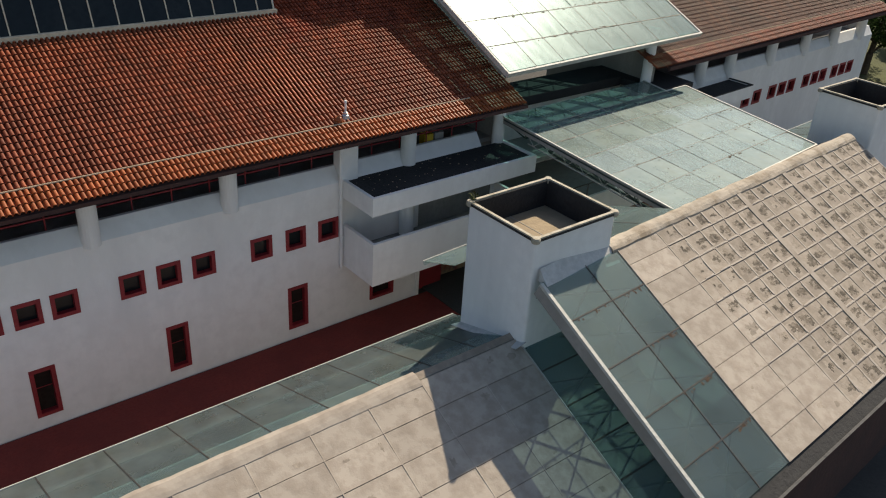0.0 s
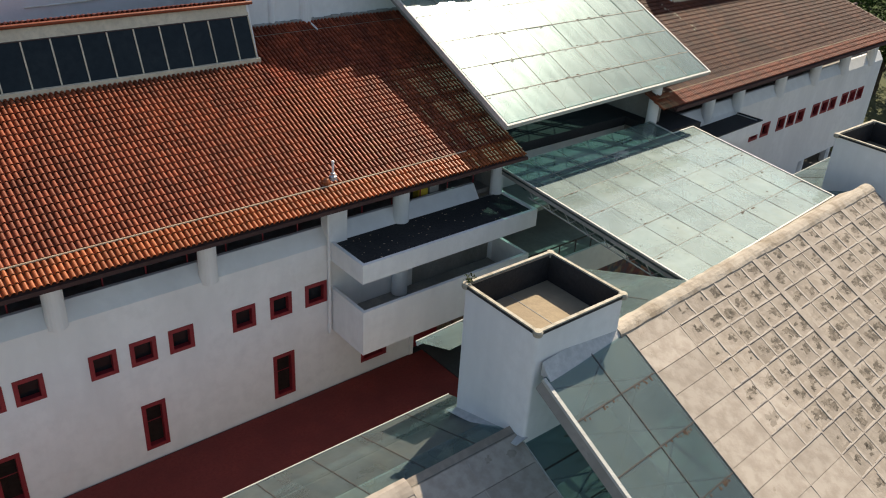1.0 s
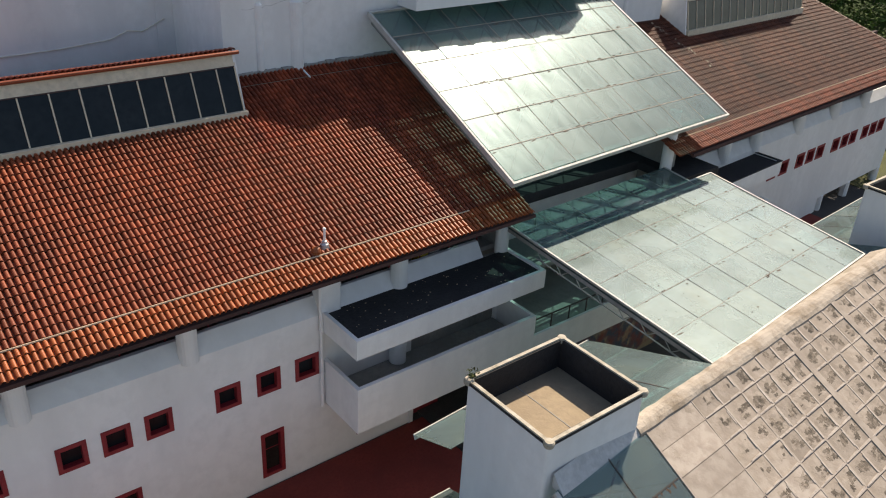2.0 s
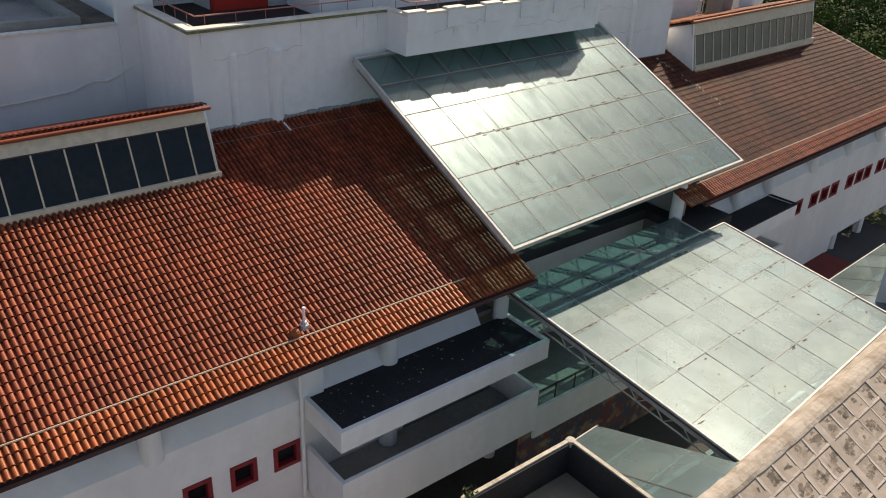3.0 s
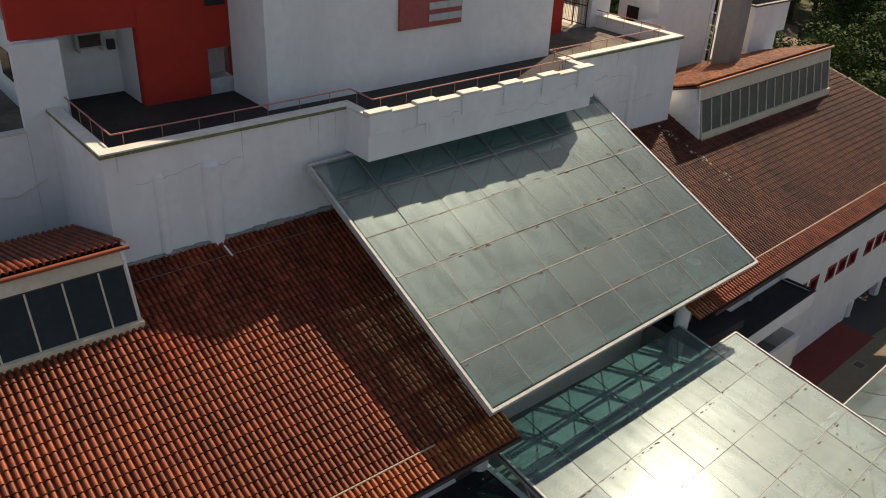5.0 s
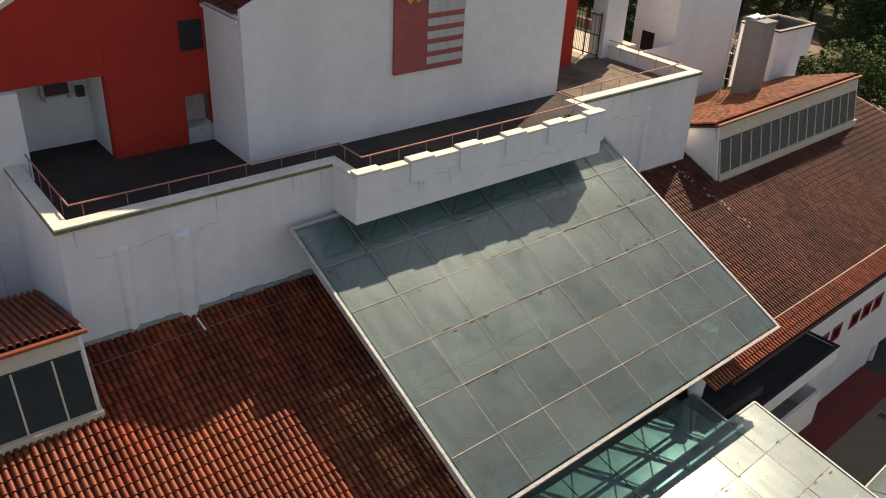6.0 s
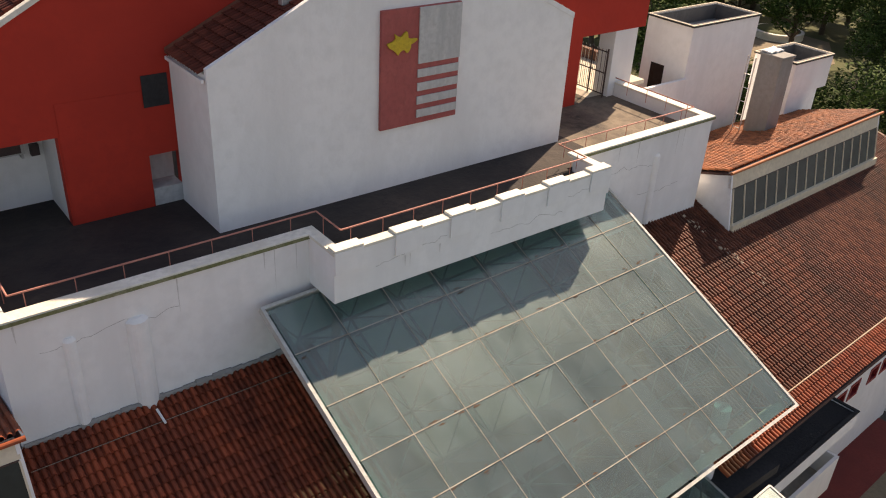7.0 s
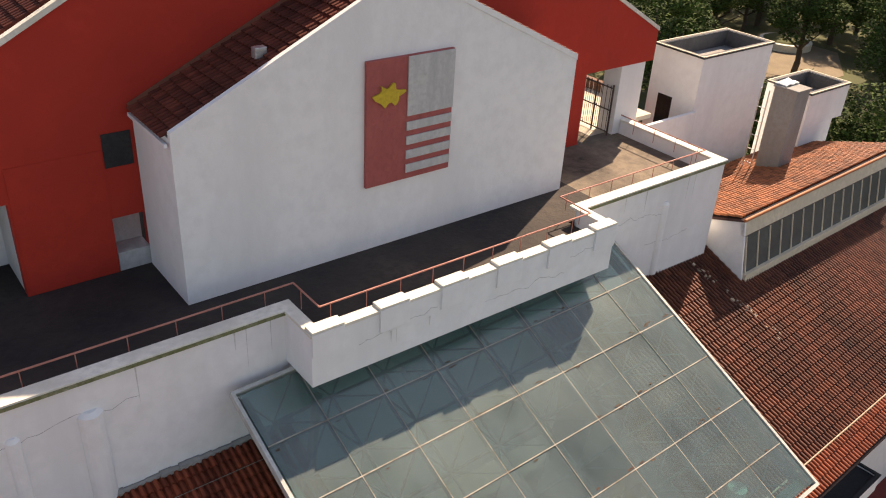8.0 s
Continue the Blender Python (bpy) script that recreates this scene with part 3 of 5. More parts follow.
for k in range(LX + 1):
    u = min(max(k / LX, 0.004), 0.996)
    part("truss_chord", bars([(lq(u, 0.01, -0.13), lq(u, 0.99, -0.13))], 0.05, 6), GREEN_STEEL, lower)
for j in range(LY + 1):
    v = min(max(j / LY, 0.01), 0.99)
    part("truss_chord", bars([(lq(0.005, v, -0.13), lq(0.995, v, -0.13))], 0.05, 6), GREEN_STEEL, lower)
for j in range(LY):
    part("truss_chord", bars([(lq(0.5 / LX, (j + 0.5) / LY, -0.95), lq((LX - 0.5) / LX, (j + 0.5) / LY, -0.95))], 0.05, 6), GREEN_STEEL, lower)
    for k in range(LX):
        mid = lq((k + 0.5) / LX, (j + 0.5) / LY, -0.95)
        web = [(mid, lq(min(max((k + p) / LX, 0.004), 0.996), min(max((j + q) / LY, 0.01), 0.99), -0.13)) for p in (0, 1) for q in (0, 1)]
        part("truss_web", bars(web, 0.036, 5), GREEN_STEEL, lower)
for k in range(LX):
    part("truss_chord", bars([(lq((k + 0.5) / LX, 0.5 / LY, -0.95), lq((k + 0.5) / LX, (LY - 0.5) / LY, -0.95))], 0.06, 6), GREEN_STEEL, lower)
edge = [lq(0.004, k / 16, -0.62 if k % 2 else -0.14) for k in range(17)]
part("side_truss_web", bars(list(zip(edge, edge[1:])), 0.02, 5), CONCRETE, lower, "dull steel lattice web")
part("side_truss_chord", bars([(lq(0.004, 0.02, -0.63), lq(0.004, 0.98, -0.63))], 0.03, 6), CONCRETE, lower, "dull steel lattice chord")
structure("floor_court", boxes((-2.55, 15, -6.65, 1.95, GROUND - 0.1, GROUND + 0.08)), ASPHALT, "dark court floor under the glass roof", "floor")
structure("wall_hall_front", boxes((1.7, 15, 3.6, 3.8, -8.4, -3.85)), WHITE, "white wall under the edge of the glass roof", "wall")
slab_roof = thing("bitumen_roof", "flat black bitumen roof beside the glass roof", "roof", kind="structure")
part("slab", boxes((12.15, 15.2, 0.35, 5.2, -3.75, -3.35)), BLACK_ROOF, slab_roof)
part("slab", boxes((1.7, 12.149, 3.0, 5.2, -3.8, -3.3)), BLACK_ROOF, slab_roof)
for x, y, zt in ((12.5, 1.6, -0.3), (1.4, 1.3, -2.0)):
    c = thing("column", "round white column carrying the glass canopy", "column", "canopy columns", "", (x, y, GROUND))
    part("shaft", lathe([(0.29, 0), (0.29, zt - GROUND)], 24), WHITE, c)

def blob(bm, o, ax, ay, no, r, rng, th=0.003):
    n = 9
    pts = [Vector(o) + ax * (r * rng.uniform(0.35, 1.0) * math.cos(2 * math.pi * k / n)) + ay * (r * rng.uniform(0.35, 1.0) * math.sin(2 * math.pi * k / n)) for k in range(n)]
    prism(bm, pts, no * th)


rng = random.Random(41)
bm = bmesh.new()
zv = Vector((0, 0, 1))
for k in range(95):
    j, u = rng.randint(1, LY - 1), rng.random()
    p = lq(min(max(u, 0.01), 0.99), j / LY, 0.013) + Vector((0, rng.uniform(-0.22, 0.05), 0))
    blob(bm, p, Vector((1, 0, 0)) * rng.uniform(1.5, 6.0), Vector((0, 1, 0)), zv, rng.uniform(0.012, 0.045), rng)
for k in range(26):
    blob(bm, lq(rng.uniform(0.02, 0.98), rng.uniform(0.02, 0.98), 0.013), Vector((1, 0, 0)), Vector((0, 1, 0)), zv, rng.uniform(0.015, 0.06), rng, 0.01)
tagged(part("grime", bm, RUST, lower), "brown grime and dead leaves along the seams", kind="stuff")
bm = bmesh.new()
ex, ey, ez = Vector((1, 0, 0)), Vector((0, 1, 0)), Vector((0, 0, 1))
for k in range(170):
    j = rng.randint(1, NY - 1)
    blob(bm, (rng.uniform(0.2, CW - 0.2), CL * j / NY - 0.09 + rng.uniform(-0.1, 0.12), 0.006), ex * rng.uniform(1.5, 6.0), ey, ez, rng.uniform(0.012, 0.045), rng)
tagged(part("grime", bm, RUST, canopy), "brown grime along the seams", kind="stuff")

fillet = structure("trim_ridge", slab([(-0.2, -10.3, -2.98), (13.0, -9.35, -2.98), (13.0, -8.72, -3.46), (-0.2, -9.86, -3.38)], (0, 0, -0.05)), RIDGE_COAT, "rough mortar fillet between ridge and glass roof", "trim")

# ---- towers ----
def round_ring(x0, x1, y0, y1, t, z0, z1, r):
    """A hollow square block whose outer corners are rounded."""
    bm = bmesh.new()
    rows = []
    for z in (z0, z1):
        for inset, rad in ((0, r), (t, 0.02)):
            row = []
            for cx, cy, a in ((x1, y1, 0), (x0, y1, 90), (x0, y0, 180), (x1, y0, 270)):
                sx, sy = (1 if cx == x1 else -1), (1 if cy == y1 else -1)
                ox, oy = cx - sx * (inset + rad), cy - sy * (inset + rad)
                for k in range(5):
                    b = radians(a + 90 * k / 4)
                    row.append(bm.verts.new((ox + rad * math.cos(b), oy + rad * math.sin(b), z)))
            rows.append(row)
    lo, li, ho, hi = rows
    n = len(lo)
    for i in range(n):
        j = (i + 1) % n
        for q in ((lo[i], lo[j], ho[j], ho[i]), (li[j], li[i], hi[i], hi[j]), (ho[i], ho[j], hi[j], hi[i]), (lo[j], lo[i], li[i], li[j])):
            bm.faces.new(q)
    return bm


def tower(x0, x1, y0, y1, top, base):
    t = thing("roof_tower", "white square rooftop tower with a black-lined open top", "tower", "rooftop towers", "", (x0, y0, base))
    w, d, h = x1 - x0, y1 - y0, top - base
    part("wall", round_ring(0, w, 0, d, 0.1, 0, h - 0.06, 0.1), WHITE, t)
    part("floor", boxes((0.1, w - 0.1, 0.1, d - 0.1, h - 1.05, h - 0.95)), TAN, t, "tan concrete tank floor")
    part("floor_joint", boxes((w / 2 - 0.015, w / 2 + 0.015, 0.13, d - 0.13, h - 0.948, h - 0.94)), CONCRETE, t)
    part("lining", rings((0.103, w - 0.103, 0.103, d - 0.103, 0.02, h - 0.945, h - 0.03)), BLACK_ROOF, t, "black bitumen lining")
    part("black_edge", round_ring(-0.05, w + 0.05, -0.05, d + 0.05, 0.175, h - 0.057, h + 0.02, 0.16), BLACK_ROOF, t, "dark drip edge")
    rim = part("coping", round_ring(-0.035, w + 0.035, -0.035, d + 0.035, 0.11, h + 0.022, h + 0.075, 0.14), TOWER_COPING, t, "pale chipped coping")
    for x in (0.04, w - 0.04):
        for y in (0.04, d - 0.04):
            c = part("corner_lobe", lathe([(0.13, h - 0.1), (0.15, h - 0.05), (0.15, h + 0.03), (0.12, h + 0.078)], 18), TOWER_COPING, rim, "rounded pale corner lobe")
            c.location = (x, y, 0)
    return t


tower(-8.14, -4.46, -10.75, -7.58, -1.74, -8.5)
tower(15.3, 18.9, -9.9, -6.8, -1.74, -8.5)
plant = thing("weed", "small yellow-green weed growing on the tower coping", "plant", at=(-8.0, -7.62, -1.66))
rng = random.Random(5)
bm = bmesh.new()
for k in range(46):
    d = Vector((rng.uniform(-1, 1), rng.uniform(-1, 1), rng.uniform(0.2, 1.2))).normalized()
    o = d * rng.uniform(0.03, 0.28)
    e = Vector((rng.uniform(-1, 1), rng.uniform(-1, 1), rng.uniform(-1, 1))).normalized() * 0.06
    f = d.cross(e).normalized() * 0.03
    bm.faces.new([bm.verts.new(o - e), bm.verts.new(o + f), bm.verts.new(o + e), bm.verts.new(o - f)])
part("leaves", bm, GRASS, plant)

# ---- coated roofs over the low block ----
SLOPE = math.degrees(math.atan(0.48))


def lean(bm, k):
    """Shears a roof mesh so that its columns run askew to the ridge."""
    for v in bm.verts:
        v.co.x += k * v.co.y
    return bm


def scrap(bm, x, y, w, h, z, rng, th):
    """A ragged flat patch with torn edges, about w by h."""
    pts = []
    for k in range(18):
        a = 2 * math.pi * k / 18
        c, q = math.cos(a), math.sin(a)
        sq = 1 / max(abs(c), abs(q))
        g = rng.uniform(0.45, 1.1)
        pts.append(Vector((x + 0.5 * w * c * sq * g, y + 0.5 * h * q * sq * g, 0)))
    prism(bm, [p_ + Vector((0, 0, z(p_.y))) for p_ in pts], (0, 0, th))


def coated_roof(m, cols, rows, length, askew, label, wear=None, wide=(), cap=(0, 1), seed=3, cap_height=1.0):
    """Lapped panels between ribs; wear(u, v) from 0 to 1 says how much of the coating has flaked off."""
    r = thing("coated_roof", label, "roof", kind="structure")
    r.matrix_basis = m
    rng = random.Random(seed)
    h = length / rows
    patches, lips, scratches = bmesh.new(), bmesh.new(), bmesh.new()
    for a, b in zip(cols, cols[1:]):
        for j in range(rows):
            c = -length + j * h
            e = rng.uniform(0.0, 0.008)
            g = 0.006 if j else 0.0
            z = lambda y, c=c, e=e: 0.006 + e - 0.014 * (y - c) / h
            bm = slab([(a + 0.006, c + g, z(c) - 0.06), (b - 0.006, c + g, z(c) - 0.06), (b - 0.006, c + h - 0.006, z(c + h) - 0.06), (a + 0.006, c + h - 0.006, z(c + h) - 0.06)], (0, 0, 0.06))
            w = wear((a + b) / 2, c + h / 2) if wear else 0.05
            part("panel", lean(bm, askew), WORN_PANEL if w > 0.45 else PANEL, r)
            if w > 0.3:
                prism(lips, [(a + 0.03, c + 0.012, z(c)), (b - 0.03, c + 0.012, z(c)), (b - 0.03, c + 0.05, z(c) - 0.001), (a + 0.03, c + 0.045 + rng.uniform(0, 0.02), z(c) - 0.001)], (0, 0, rng.uniform(0.008, 0.02)))
                prism(lips, [((a + b) / 2 - 0.03, c + 0.05, z(c + 0.05)), ((a + b) / 2 + 0.03, c + 0.05, z(c + 0.05)), ((a + b) / 2 + 0.03, c + h - 0.02, z(c + h - 0.02)), ((a + b) / 2 - 0.03, c + h - 0.02, z(c + h - 0.02))], (0, 0, 0.014))
            top = lambda y, z=z: z(y) + 0.001
            halves = ((a, (a + b) / 2), ((a + b) / 2, b))
            for p0, p1 in halves:
                q = w * rng.uniform(0.35, 1.35)
                if q < 0.22:
                    if rng.random() < 0.5:
                        scrap(scratches, rng.uniform(p0 + 0.2, p1 - 0.2), c + rng.uniform(0.2, h - 0.2), rng.uniform(0.1, 0.4), rng.uniform(0.08, 0.35), top, rng, 0.001)
                    continue
                pw, ph = (p1 - p0) * min(0.85, 0.3 + 0.5 * q), h * min(0.72, 0.3 + 0.45 * q)
                px, py = p1 - 0.1 - pw / 2, c + 0.1 + ph / 2 + rng.uniform(0, max(0.01, h - ph - 0.2))
                scrap(scratches, px - 0.04, py + 0.02, pw * 1.15, ph * 1.15, top, rng, 0.001)
                if q > 0.42:
                    for k in range(6):
                        sx, sy = px + pw * (0.1 + rng.uniform(-0.34, 0.34)), py + ph * rng.uniform(-0.34, 0.34)
                        scrap(patches, sx, sy, pw * rng.uniform(0.2, 0.65), ph * rng.uniform(0.16, 0.5), lambda y, t=top, k=k: t(y) + 0.0012 + 0.0005 * k, rng, 0.001)
                for k in range(rng.randint(1, 3)):
                    scrap(patches, px + rng.uniform(-0.5, 0.5) * pw, py + rng.uniform(-0.4, 0.4) * ph, rng.uniform(0.05, 0.3), rng.uniform(0.05, 0.16), lambda y, t=top: t(y) + 0.005, rng, 0.001)
                lz = top(c + 0.04)
                x0, x1 = px - pw * 0.55, px + pw * 0.55
                prism(lips, [(x0, c + 0.035, lz), (x1, c + 0.03, lz), (x1 - 0.02, c + 0.085 + rng.uniform(0, 0.03), lz - 0.002), (x0 + 0.03, c + 0.075, lz - 0.002)], (0, 0, rng.uniform(0.012, 0.03)))
                if rng.random() < 0.7:
                    x = p1 - rng.uniform(0.03, 0.07)
                    prism(lips, [(x - 0.03, py - ph * 0.5, top(py - ph * 0.5)), (x + 0.02, py - ph * 0.5, top(py - ph * 0.5)), (x + 0.025, py + ph * 0.5, top(py + ph * 0.5)), (x - 0.02, py + ph * 0.5, top(py + ph * 0.5))], (0, 0, rng.uniform(0.012, 0.03)))
    for bm, material, name, text in ((scratches, SCUFF, "worn_patches", "dull worn patches in the coating"), (patches, PEEL, "bare_patches", "dark bare patches where the coating flaked off"), (lips, LIP, "flaking_lips", "pale curled lips of flaking coating")):
        if bm.verts:
            tagged(part(name, lean(bm, askew), material, r), text, kind="stuff")
        else:
            bm.free()
    for x in cols:
        w = 0.15 if x in wide else (0.045 if wear and wear(x, -4) > 0.4 else 0.02)
        part("rib", lean(boxes((x - w, x + w, -length, -0.1, -0.04, 0.036 if x in wide else 0.014), bevel=0.006), askew), PANEL, r)
    part("underlay", lean(boxes((cols[0], cols[-1], -length, 0.3, -0.2, -0.052)), askew), JOINT, r, "grimy joint bed")
    bm = bmesh.new()
    arch = [(-0.22, -0.02), (-0.17, 0.045), (-0.04, 0.075), (0.1, 0.07), (0.24, 0.03), (0.36, -0.06), (0.4, -0.22), (-0.2, -0.22)]
    n = max(4, round((cap[1] - cap[0]) / 0.45))
    rings_ = [[bm.verts.new((cap[0] + (cap[1] - cap[0]) * k / n, y + rng.uniform(-0.02, 0.02), z * (cap_height if z > 0 else 1) + rng.uniform(-0.01, 0.01) * cap_height)) for y, z in arch] for k in range(n + 1)]
    for p_, q_ in zip(rings_, rings_[1:]):
        for k in range(len(arch)):
            bm.faces.new((p_[k], p_[(k + 1) % len(arch)], q_[(k + 1) % len(arch)], q_[k]))
    bm.faces.new(rings_[0][::-1])
    bm.faces.new(rings_[-1])
    part("ridge_cap", bm, RIDGE_COAT if wear else PANEL, r, "lumpy mottled ridge cap")
    part("gutter", boxes((cols[0] - 4, cols[-1], -length - 0.5, -length - 0.003, -0.3, -0.06)), BLACK_ROOF, r, "dark gutter along the lower edge")
    part("gutter_lip", boxes((cols[0] - 4, cols[-1], -length - 0.58, -length - 0.5, -0.34, -0.02)), GREY_LINING, r, "grey gutter lip")
    return r


RL, ASKEW = 8.55, 0.07
right = coated_roof(pose(-4.4, -10.75, -3.05, 0, 0, 3.5) @ pose(0, 0, 0, SLOPE, 0, 0), [0.15, 2.38, 4.4, 6.05, 7.9, 9.7, 11.5, 13.3, 15.1, 16.9, 18.4], 10, RL, ASKEW,
                    "sloping roof of flaking off-white coated panels between raised ribs",
                    lambda x, y: max(0.06, min(1.0, (x - 1.8 + 0.25 * (y + 4)) * 0.26)) * (0.7 if y > -0.9 else 1), (7.9, 11.5, 15.1), (-0.1, 18.4))
GLASS_ROWS = [-RL, -6.9, -5.2, -3.47, -1.65, -0.1]
for a, b in ((-3.6, -1.56), (-1.54, 0.11)):
    for c, d in zip(GLASS_ROWS, GLASS_ROWS[1:]):
        part("pane", lean(boxes((a, b, c + 0.01, d - 0.01, -0.03, -0.018)), ASKEW), GLASS_CLEAR, right)
for y in GLASS_ROWS[1:-1]:
    part("seam", lean(boxes((-3.58, 0.1, y - 0.022, y + 0.022, -0.016, -0.004)), ASKEW), BLACK_SEAM, right, "black sealant joint")
part("seam", lean(boxes((-1.57, -1.53, -RL, -0.1, -0.017, -0.002)), ASKEW), BLACK_SEAM, right, "black sealant joint")
part("edge_beam", lean(boxes((-3.72, -3.6, -RL, -0.15, -0.06, 0.05)), ASKEW), STEEL, right, "white steel edge beam")
part("fascia", lean(boxes((-3.69, -3.61, -RL, -0.15, -0.5, -0.062)), ASKEW), CONCRETE, right, "dull brown-grey fascia")
for c, d in zip(GLASS_ROWS, GLASS_ROWS[1:]):
    part("truss_web", lean(bars([((-3.5, c, -0.1), (-0.1, d, -0.9)), ((-3.5, d, -0.9), (-0.1, c, -0.1))], 0.035, 4), ASKEW), GREEN_STEEL, right)

bm = bmesh.new()
for k in range(90):
    y = rng.choice(GLASS_ROWS[1:-1])
    x = rng.choice((rng.uniform(-3.4, -0.3), rng.gauss(-0.45, 0.18), rng.gauss(-0.35, 0.12)))
    blob(bm, (x, y - rng.uniform(0.02, 0.13), -0.016), Vector((1, 0, 0)), Vector((0, rng.uniform(1.0, 2.2), 0)), Vector((0, 0, 1)), rng.uniform(0.015, 0.06), rng)
tagged(part("rust_stain", lean(bm, ASKEW), RUST, right), "rust-brown stains below the joints", kind="stuff")

LEFT_L = 8.2
left = coated_roof(pose(-8.1, -10.4, -5.55) @ pose(0, 0, 0, SLOPE, 0, 0), [-27.4 + 1.95 * k for k in range(14)] + [-0.05], 8, LEFT_L, 0.0, "low sloping roof of worn off-white coated panels", None, (), (-27.4, -4.0), 5, 0.4)
for i in range(2):
    for j in range(6):
        a, c = i * 1.8, -LEFT_L + j * LEFT_L / 6
        part("pane", boxes((a + 0.02, a + 1.78, c + 0.01, c + LEFT_L / 6 - 0.01, -0.03, -0.015)), GLASS_CLEAR, left)
for j in range(1, 6):
    part("seam", boxes((0, 3.6, -LEFT_L + j * LEFT_L / 6 - 0.025, -LEFT_L + j * LEFT_L / 6 + 0.025, -0.013, 0.0)), BLACK_SEAM, left, "black sealant joint")
    c = -LEFT_L + (j - 0.5) * LEFT_L / 6
    part("truss_web", bars([((0.1, c - 0.6, -0.1), (3.4, c + 0.6, -0.8)), ((0.1, c + 0.6, -0.8), (3.4, c - 0.6, -0.1))], 0.035, 4), GREEN_STEEL, left)
part("seam", boxes((-0.015, 0.015, -LEFT_L, -0.1, -0.03, 0.03)), STEEL, left, "thin pale edge strip")
third = coated_roof(pose(18.9, -8.9, -5.0, 0, 0, 3.5) @ pose(0, 0, 0, SLOPE, 0, 0), [-4.0 + 1.5 * k for k in range(9)], 8, 8.2, 0.0, "far low roof of flaking off-white coated panels", lambda x, y: 0.4, (), (0, 8.0), 7)


def lean_to(m, x0, x1, length, bays, rows, label, glass, first=None):
    g = thing("glass_lean_to", label, "glass roof", "glass slopes behind the ridges")
    g.matrix_basis = m
    w = (x1 - x0) / bays
    for i in range(bays):
        for j in range(rows):
            part("pane", boxes((x0 + i * w + 0.006, x0 + (i + 1) * w - 0.006, j * length / rows + 0.006, (j + 1) * length / rows - 0.006, 0, 0.012)), first if first and j == 0 else glass, g)
    for i in range(1, bays):
        part("seam", boxes((x0 + i * w - 0.018, x0 + i * w + 0.018, 0.2, length, 0.013, 0.022)), BLACK_SEAM, g, "black sealant joint")
    for j in range(1, rows):
        part("purlin", boxes((x0, x1, j * length / rows - 0.05, j * length / rows + 0.05, -0.16, -0.02)), STEEL, g)
    part("edge_rail", boxes((x0, x1, length, length + 0.06, -0.14, 0.035)), STEEL, g, "cream edge rail")
    return g


DOWN = -math.degrees(math.atan(0.35))
lean_to(pose(-8.1, -10.35, -5.58) @ pose(0, 0, 0, DOWN, 0, 0), -28.8, 0.6, 4.05, 16, 3, "grimy grey glass slope behind the coated roof ridge", GLASS_GREY, GLASS_BLUE)
lean_to(pose(-4.4, -10.42, -2.97, 0, 0, 3.5) @ pose(0, 0, 0, DOWN, 0, 0), 0.1, 4.3, 5.0, 2, 3, "greenish glass slope behind the upper ridge", GLASS_BLUE)
lean_to(pose(-4.4, -10.42, -2.97, 0, 0, 3.5) @ pose(0, 0, 0, DOWN, 0, 0) @ pose(0, 3.35, 0), -3.9, 0.09, 1.65, 2, 1, "greenish glass strip behind the tower", GLASS_BLUE)
lean_to(pose(14.2, -8.9, -3.9, 0, 0, 3.5) @ pose(0, 0, 0, DOWN, 0, 0), 0.0, 9.6, 5.0, 5, 3, "pale glass slope beside the far tower", GLASS_CLEAR)
structure("wall_low_block", boxes((-36, 22, -17.2, -17.0, GROUND, -9.3), (-36, 22, -6.9, -6.7, GROUND, -7.3)), WHITE, "white outer walls of the low block", "wall")
# Added wall: hides the bright interior and keeps the space under the eave dark.
low = structure("wall_added_under_eave", boxes((-3.6, 19.2, -7.4, -7.2, GROUND, -7.0)), DARK, "dark brown wall added to close off the space under the coated eave", "wall")
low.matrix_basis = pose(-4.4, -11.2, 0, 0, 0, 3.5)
structure("floor_low_block", boxes((-36, 22, -17.0, -6.9, GROUND, GROUND + 0.1)), CONCRETE, "grey floor under the glass roofs", "floor")
fl = thing("flashing", "grey lead flashing at the foot of the tower", "flashing", at=(0, 0, 0))
part("front_flashing", slab([(-7.9, -10.84, -2.75), (-7.9, -11.0, -2.95), (-7.9, -11.25, -3.2), (-7.9, -10.84, -3.2)], (3.5, 0.3, 0)), GREY_PANEL, fl)
part("side_flashing", slab([(-8.05, -10.8, -5.5), (-8.05, -7.7, -6.4), (-8.45, -7.5, -6.5), (-8.5, -10.8, -5.6)], (0, 0, 0.03)), GREY_PANEL, fl)

# ---- balconies and entrance ----
def balcony(x0, x1, y0, y1, top, bottom, name, label, group):
    b = thing(name, label, "balcony", group, "", (x0, y0, bottom))
    w, d, h = x1 - x0, y1 - y0, top - bottom
    part("slab", boxes((0.16, w - 0.16, 0.16, d, 0, 0.2)), WHITE, b)
    part("parapet", slab([(0, d, 0), (0, 0, 0), (w, 0, 0), (w, d, 0), (w - 0.15, d, 0), (w - 0.15, 0.15, 0), (0.15, 0.15, 0), (0.15, d, 0)], (0, 0, h)), WHITE, b)
    return b


up = balcony(-7.5, 1.65, -1.16, FY - 0.01, -4.38, -5.2, "balcony_roof", "white concrete balcony roof with a black bitumen top", "balconies")
part("bitumen_top", boxes((0.16, 8.99, 0.16, 2.34, 0.2, 0.72)), BLACK_ROOF, up, "black bitumen covering")
dirt_rng = random.Random(31)
bm = bmesh.new()
